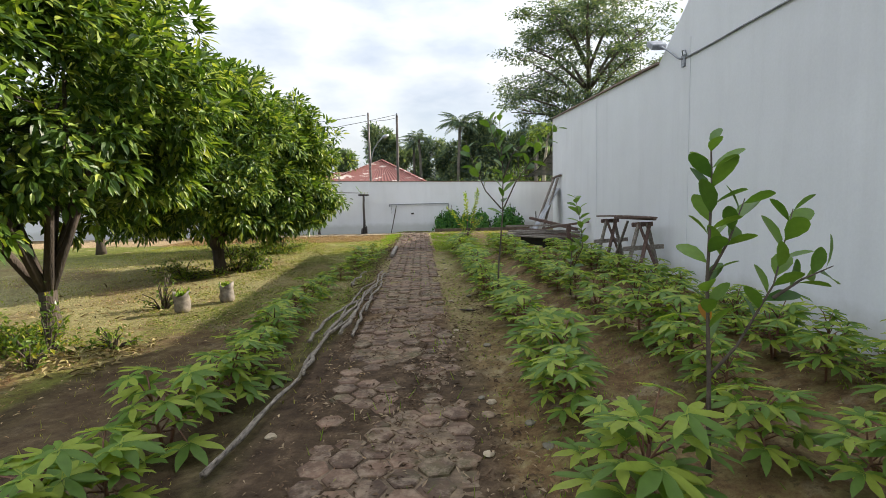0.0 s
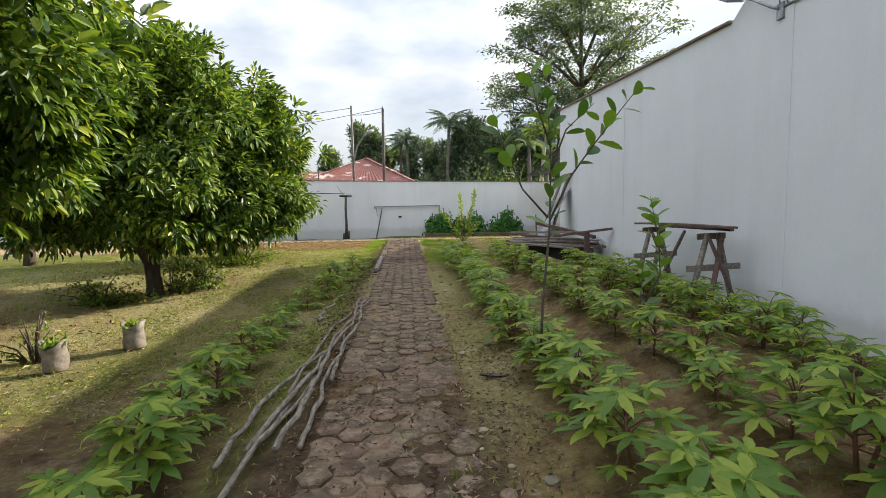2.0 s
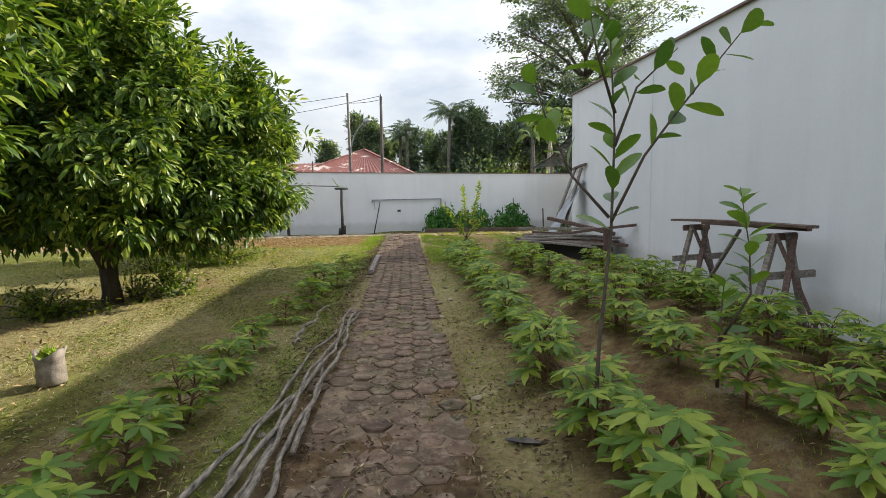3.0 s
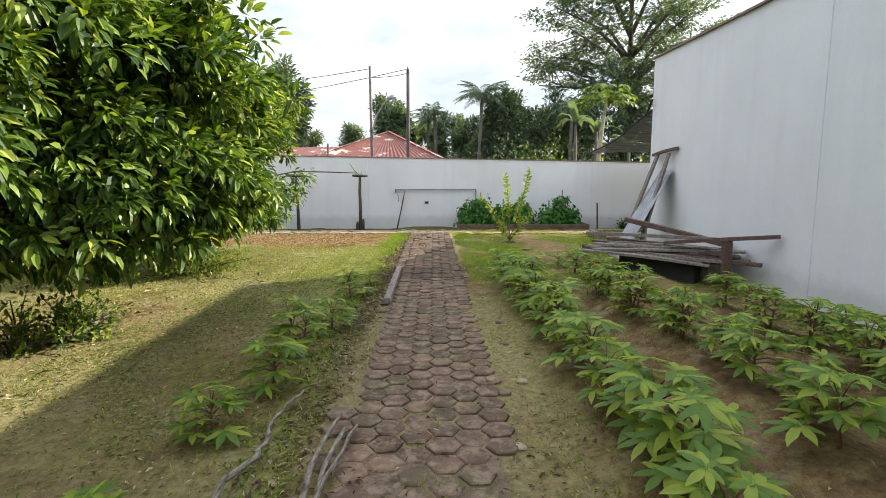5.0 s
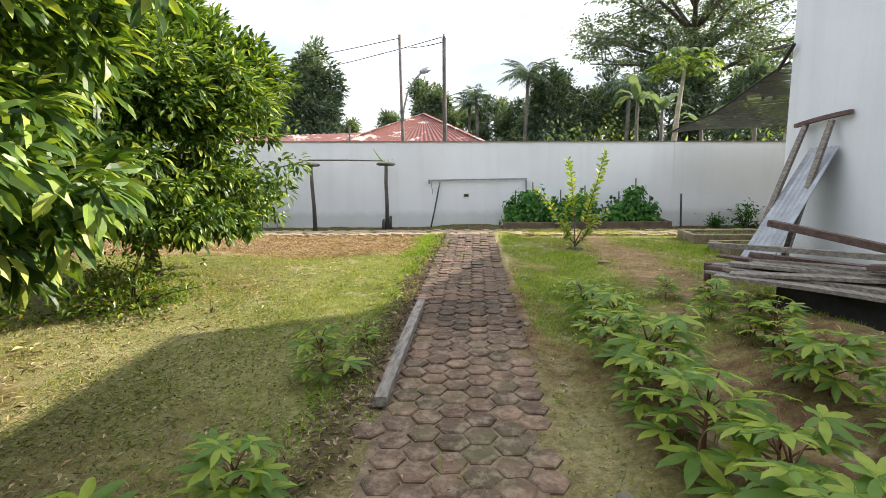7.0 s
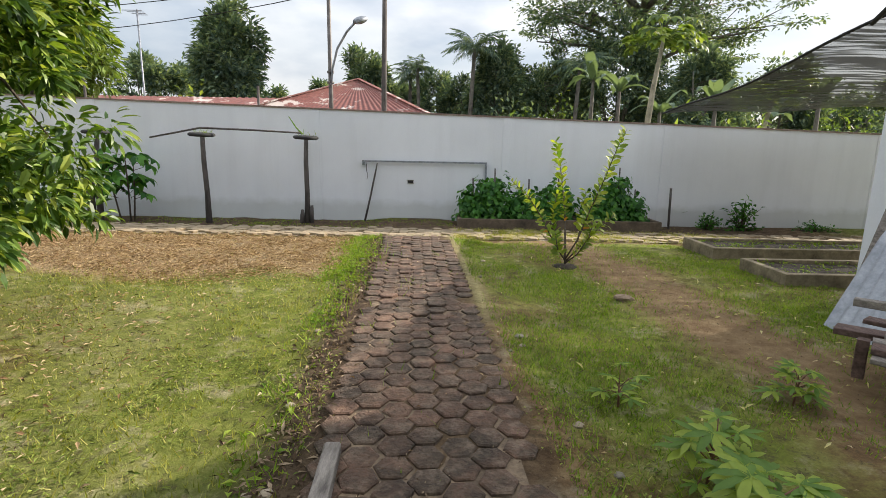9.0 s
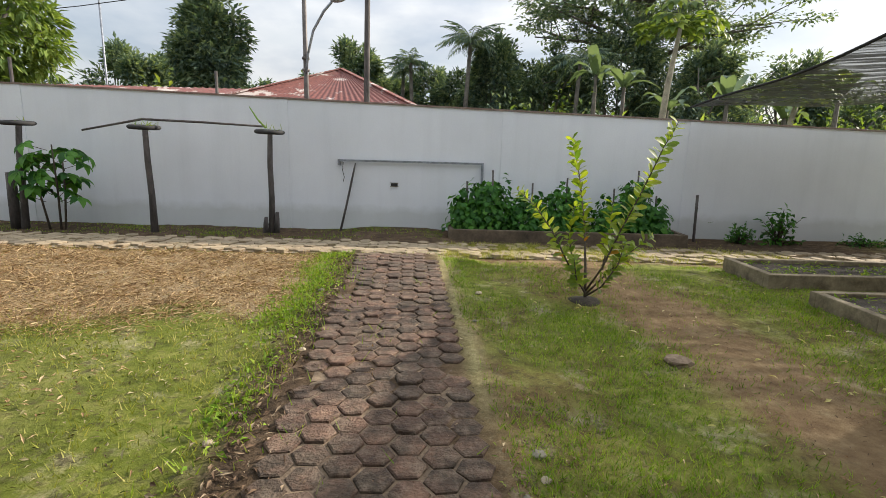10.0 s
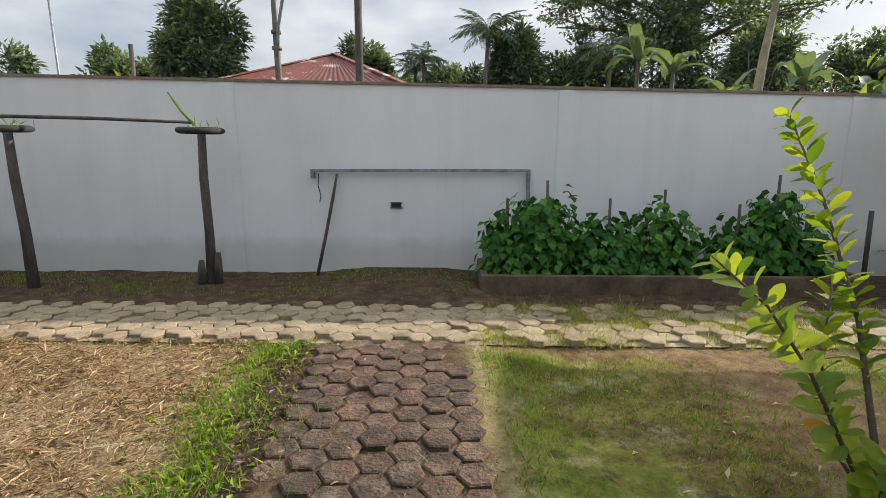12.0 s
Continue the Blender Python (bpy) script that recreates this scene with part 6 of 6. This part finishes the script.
litter("verge_weeds", 15000, (-2.4, -0.4), (12.0, 22.4), lambda x, y: keep_verge(x, y) * smoothstep(12, 17, y), 0.055, M_GRASS, "low leafy weeds on the bank beside the path", 25, 1.5)
M_PETAL = mat_leaf("fallen_petal", [(0.0, (0.42, 0.40, 0.16)), (0.5, (0.58, 0.52, 0.24)), (1.0, (0.68, 0.62, 0.42))], 0.7, 0.3, 0.1)
litter("fallen_petals", 260, (0.3, 3.8), (14.5, 21.8), lambda x, y: (x > path_right(y) + 0.2) * 0.9, 0.065, M_PETAL, "small pale yellow petals fallen on the lawn", 17)
litter("lawn_litter", 9000, (-8, -1.3), (13.5, 20), lambda x, y: (x < path_left(y) - 0.2) * np.clip(clump(x, y, 1.4), 0.15, 1), 0.045, M_LAWN_BIT, "dead bits of leaf and clover in the lawn", 16)
litter("dry_leaves", 2600, (-2.5, 3.7), (3.5, 22), lambda x, y: 0.5 + 0 * x, 0.045, M_LITTER, "few fallen dry leaves on soil and path", 13)


# ---- paved paths ----
def hex_geo(r, h, inset=0.014, cut=0.008):
    vs = []
    for rr, z in ((r, -h), (r, -cut), (r - inset, 0.0)):
        vs += [(rr * math.cos(math.pi / 3 * k), rr * math.sin(math.pi / 3 * k), z) for k in range(6)]
    fs = [[i * 6 + k, i * 6 + (k + 1) % 6, (i + 1) * 6 + (k + 1) % 6, (i + 1) * 6 + k] for i in range(2) for k in range(6)] + [[12, 13, 14, 15, 16, 17]]
    return vs, fs


def build_paths():
    rng = np.random.default_rng(21)
    R, PX, PY = 0.0955, 0.1475, 0.1705
    hv, hf = hex_geo(R, 0.055, 0.010, 0.006)
    me = bpy.data.meshes.new("paver")
    me.from_pydata(hv, [], hf)
    me.materials.append(M_PAVER)
    path = tagged(raw("path_bed", [(path_left(3) + 0.2, 3, -0.022), (path_right(3) - 0.12, 3, -0.022), (path_right(14) - 0.1, 14, -0.012), (path_right(22.3) - 0.1, 22.3, -0.022), (path_left(22.3) + 0.08, 22.3, -0.022), (path_left(14) + 0.12, 14, -0.012)], [[0, 1, 2, 5], [5, 2, 3, 4]], M_JOINT), "garden path of worn brown hexagonal concrete pavers", "path", "", "structure")
    yaw = math.degrees(math.atan(0.0655))
    rest = []
    single = 0
    for j in range(-20, 131):
        for i in range(7):
            y = j * PY + (i % 2) * PY / 2
            x = path_left(y) + 0.09 + i * PX
            lost = 0.92 if i == 0 and y < 13.8 else (0.25 if i == 1 and y < 11 else ((0.2 if y < 14 else 0.08) if i in (0, 6) else 0.0))
            if rng.random() < lost or y > 22.35:
                continue
            m = Matrix.Translation((x + rng.normal(0, 0.003), y + rng.normal(0, 0.003), (-0.011 if y < 9 else (-0.005 if y < 11 else 0.0)) + rng.normal(0, 0.0035 if 9 < y < 18 else 0.006) - 0.003 * max(0.0, math.sin(1.7 * y + 3 * x) * math.sin(0.9 * y - 4 * x)) - 0.004 * max(0.0, (8 - y) / 5))) @ pose(0, 0, 0, rng.normal(0, 1.2), rng.normal(0, 1.2), yaw + rng.normal(0, 4.0)) @ Matrix.Diagonal((rng.uniform(0.88, 0.98), rng.uniform(0.88, 0.98), 1, 1))
            if 15.6 < y < 22.2 and single < 300:
                ob = new("paver", me)
                ob.parent = path
                ob.matrix_basis = m
                single += 1
            else:
                rest.append(([tuple(m @ Vector(v)) for v in hv], hf))
    tagged(raw("paver_field", *join_geo(rest), M_PAVER_ISLE, path), "", "", "", "stuff")
    me_pale = me.copy()
    me_pale.materials[0] = M_PAVER_PALE_ONE
    cross = tagged(raw("cross_path_bed", [(-15, 22.42, -0.066), (9, 22.42, -0.066), (9, 23.3, -0.066), (-15, 23.3, -0.066)], [[0, 1, 2, 3]], M_SAND), "cross path of pale worn hexagonal pavers below the wall", "path", "", "structure")
    rest = []
    for c in range(int(24 / PX)):
        for j in range(5):
            x, y = -15 + c * PX, 22.5 + j * PY + (c % 2) * PY / 2
            if rng.random() < 0.06 + (0.25 if x > 0 else 0):
                continue
            m = Matrix.Translation((x, y, -0.035 + rng.normal(0, 0.007))) @ pose(0, 0, 0, rng.normal(0, 2), rng.normal(0, 2), rng.normal(0, 2))
            if -4.6 < x < 3.2 and len(cross.children) < 300:
                ob = new("paver", me_pale)
                ob.parent = cross
                ob.matrix_basis = m
                continue
            rest.append(([tuple(m @ Vector(v)) for v in hv], hf))
    tagged(raw("paver_field", *join_geo(rest), M_PAVER_PALE, cross), "", "", "", "stuff")


def mat_isle(name, dark, light, vary):
    m = mat_plain(name, dark, light, 5, 0.9, 0.6, 0.01, coords="World")
    nt = m.node_tree
    b = nt.nodes["Principled BSDF"]
    old = b.inputs["Base Color"].links[0].from_socket
    geo = nt.nodes.new("ShaderNodeNewGeometry")
    nt.links.new(add_mix(nt, 1.0, old, add_ramp(nt, geo.outputs["Random Per Island"], [(0.0, grey(1 - vary)), (1.0, grey(1.0))]), "MULTIPLY"), b.inputs["Base Color"])
    return m


M_PAVER_ISLE = mat_isle("paver_concrete_field", (0.055, 0.032, 0.02), (0.29, 0.18, 0.12), 0.5)
M_PAVER_PALE_ONE = mat_plain("pale_single_paver", (0.24, 0.175, 0.105), (0.52, 0.42, 0.27), 5, 0.9, 0.6, 0.01, coords="World", per_piece=0.3)
M_PAVER_PALE = mat_isle("pale_paver_concrete", (0.24, 0.175, 0.105), (0.52, 0.42, 0.27), 0.3)


def add_moss(m, amount, dust, moss_col=(0.075, 0.075, 0.03), start=0.5):
    nt = m.node_tree
    b = nt.nodes["Principled BSDF"]
    old = b.inputs["Base Color"].links[0].from_socket
    f = add_noise(nt, 2.3, 8, 0.72, "World")
    g = add_noise(nt, 9, 6, 0.75, "World")
    col = add_mix(nt, add_ramp(nt, f, [(start, grey(0)), (start + 0.14, grey(amount))]), old, moss_col)
    col = add_mix(nt, add_ramp(nt, g, [(0.48, grey(0)), (0.62, grey(dust))]), col, (0.35, 0.27, 0.195))
    nt.links.new(col, b.inputs["Base Color"])


add_moss(M_PAVER, 0.8, 0.25, (0.036, 0.027, 0.017), 0.44)
for m_paver, moss, dusty in ((M_PAVER_ISLE, 0.75, 0.45), (M_PAVER_PALE, 0.35, 0.4), (M_PAVER_PALE_ONE, 0.35, 0.4)):
    add_moss(m_paver, moss, dusty)
build_paths()
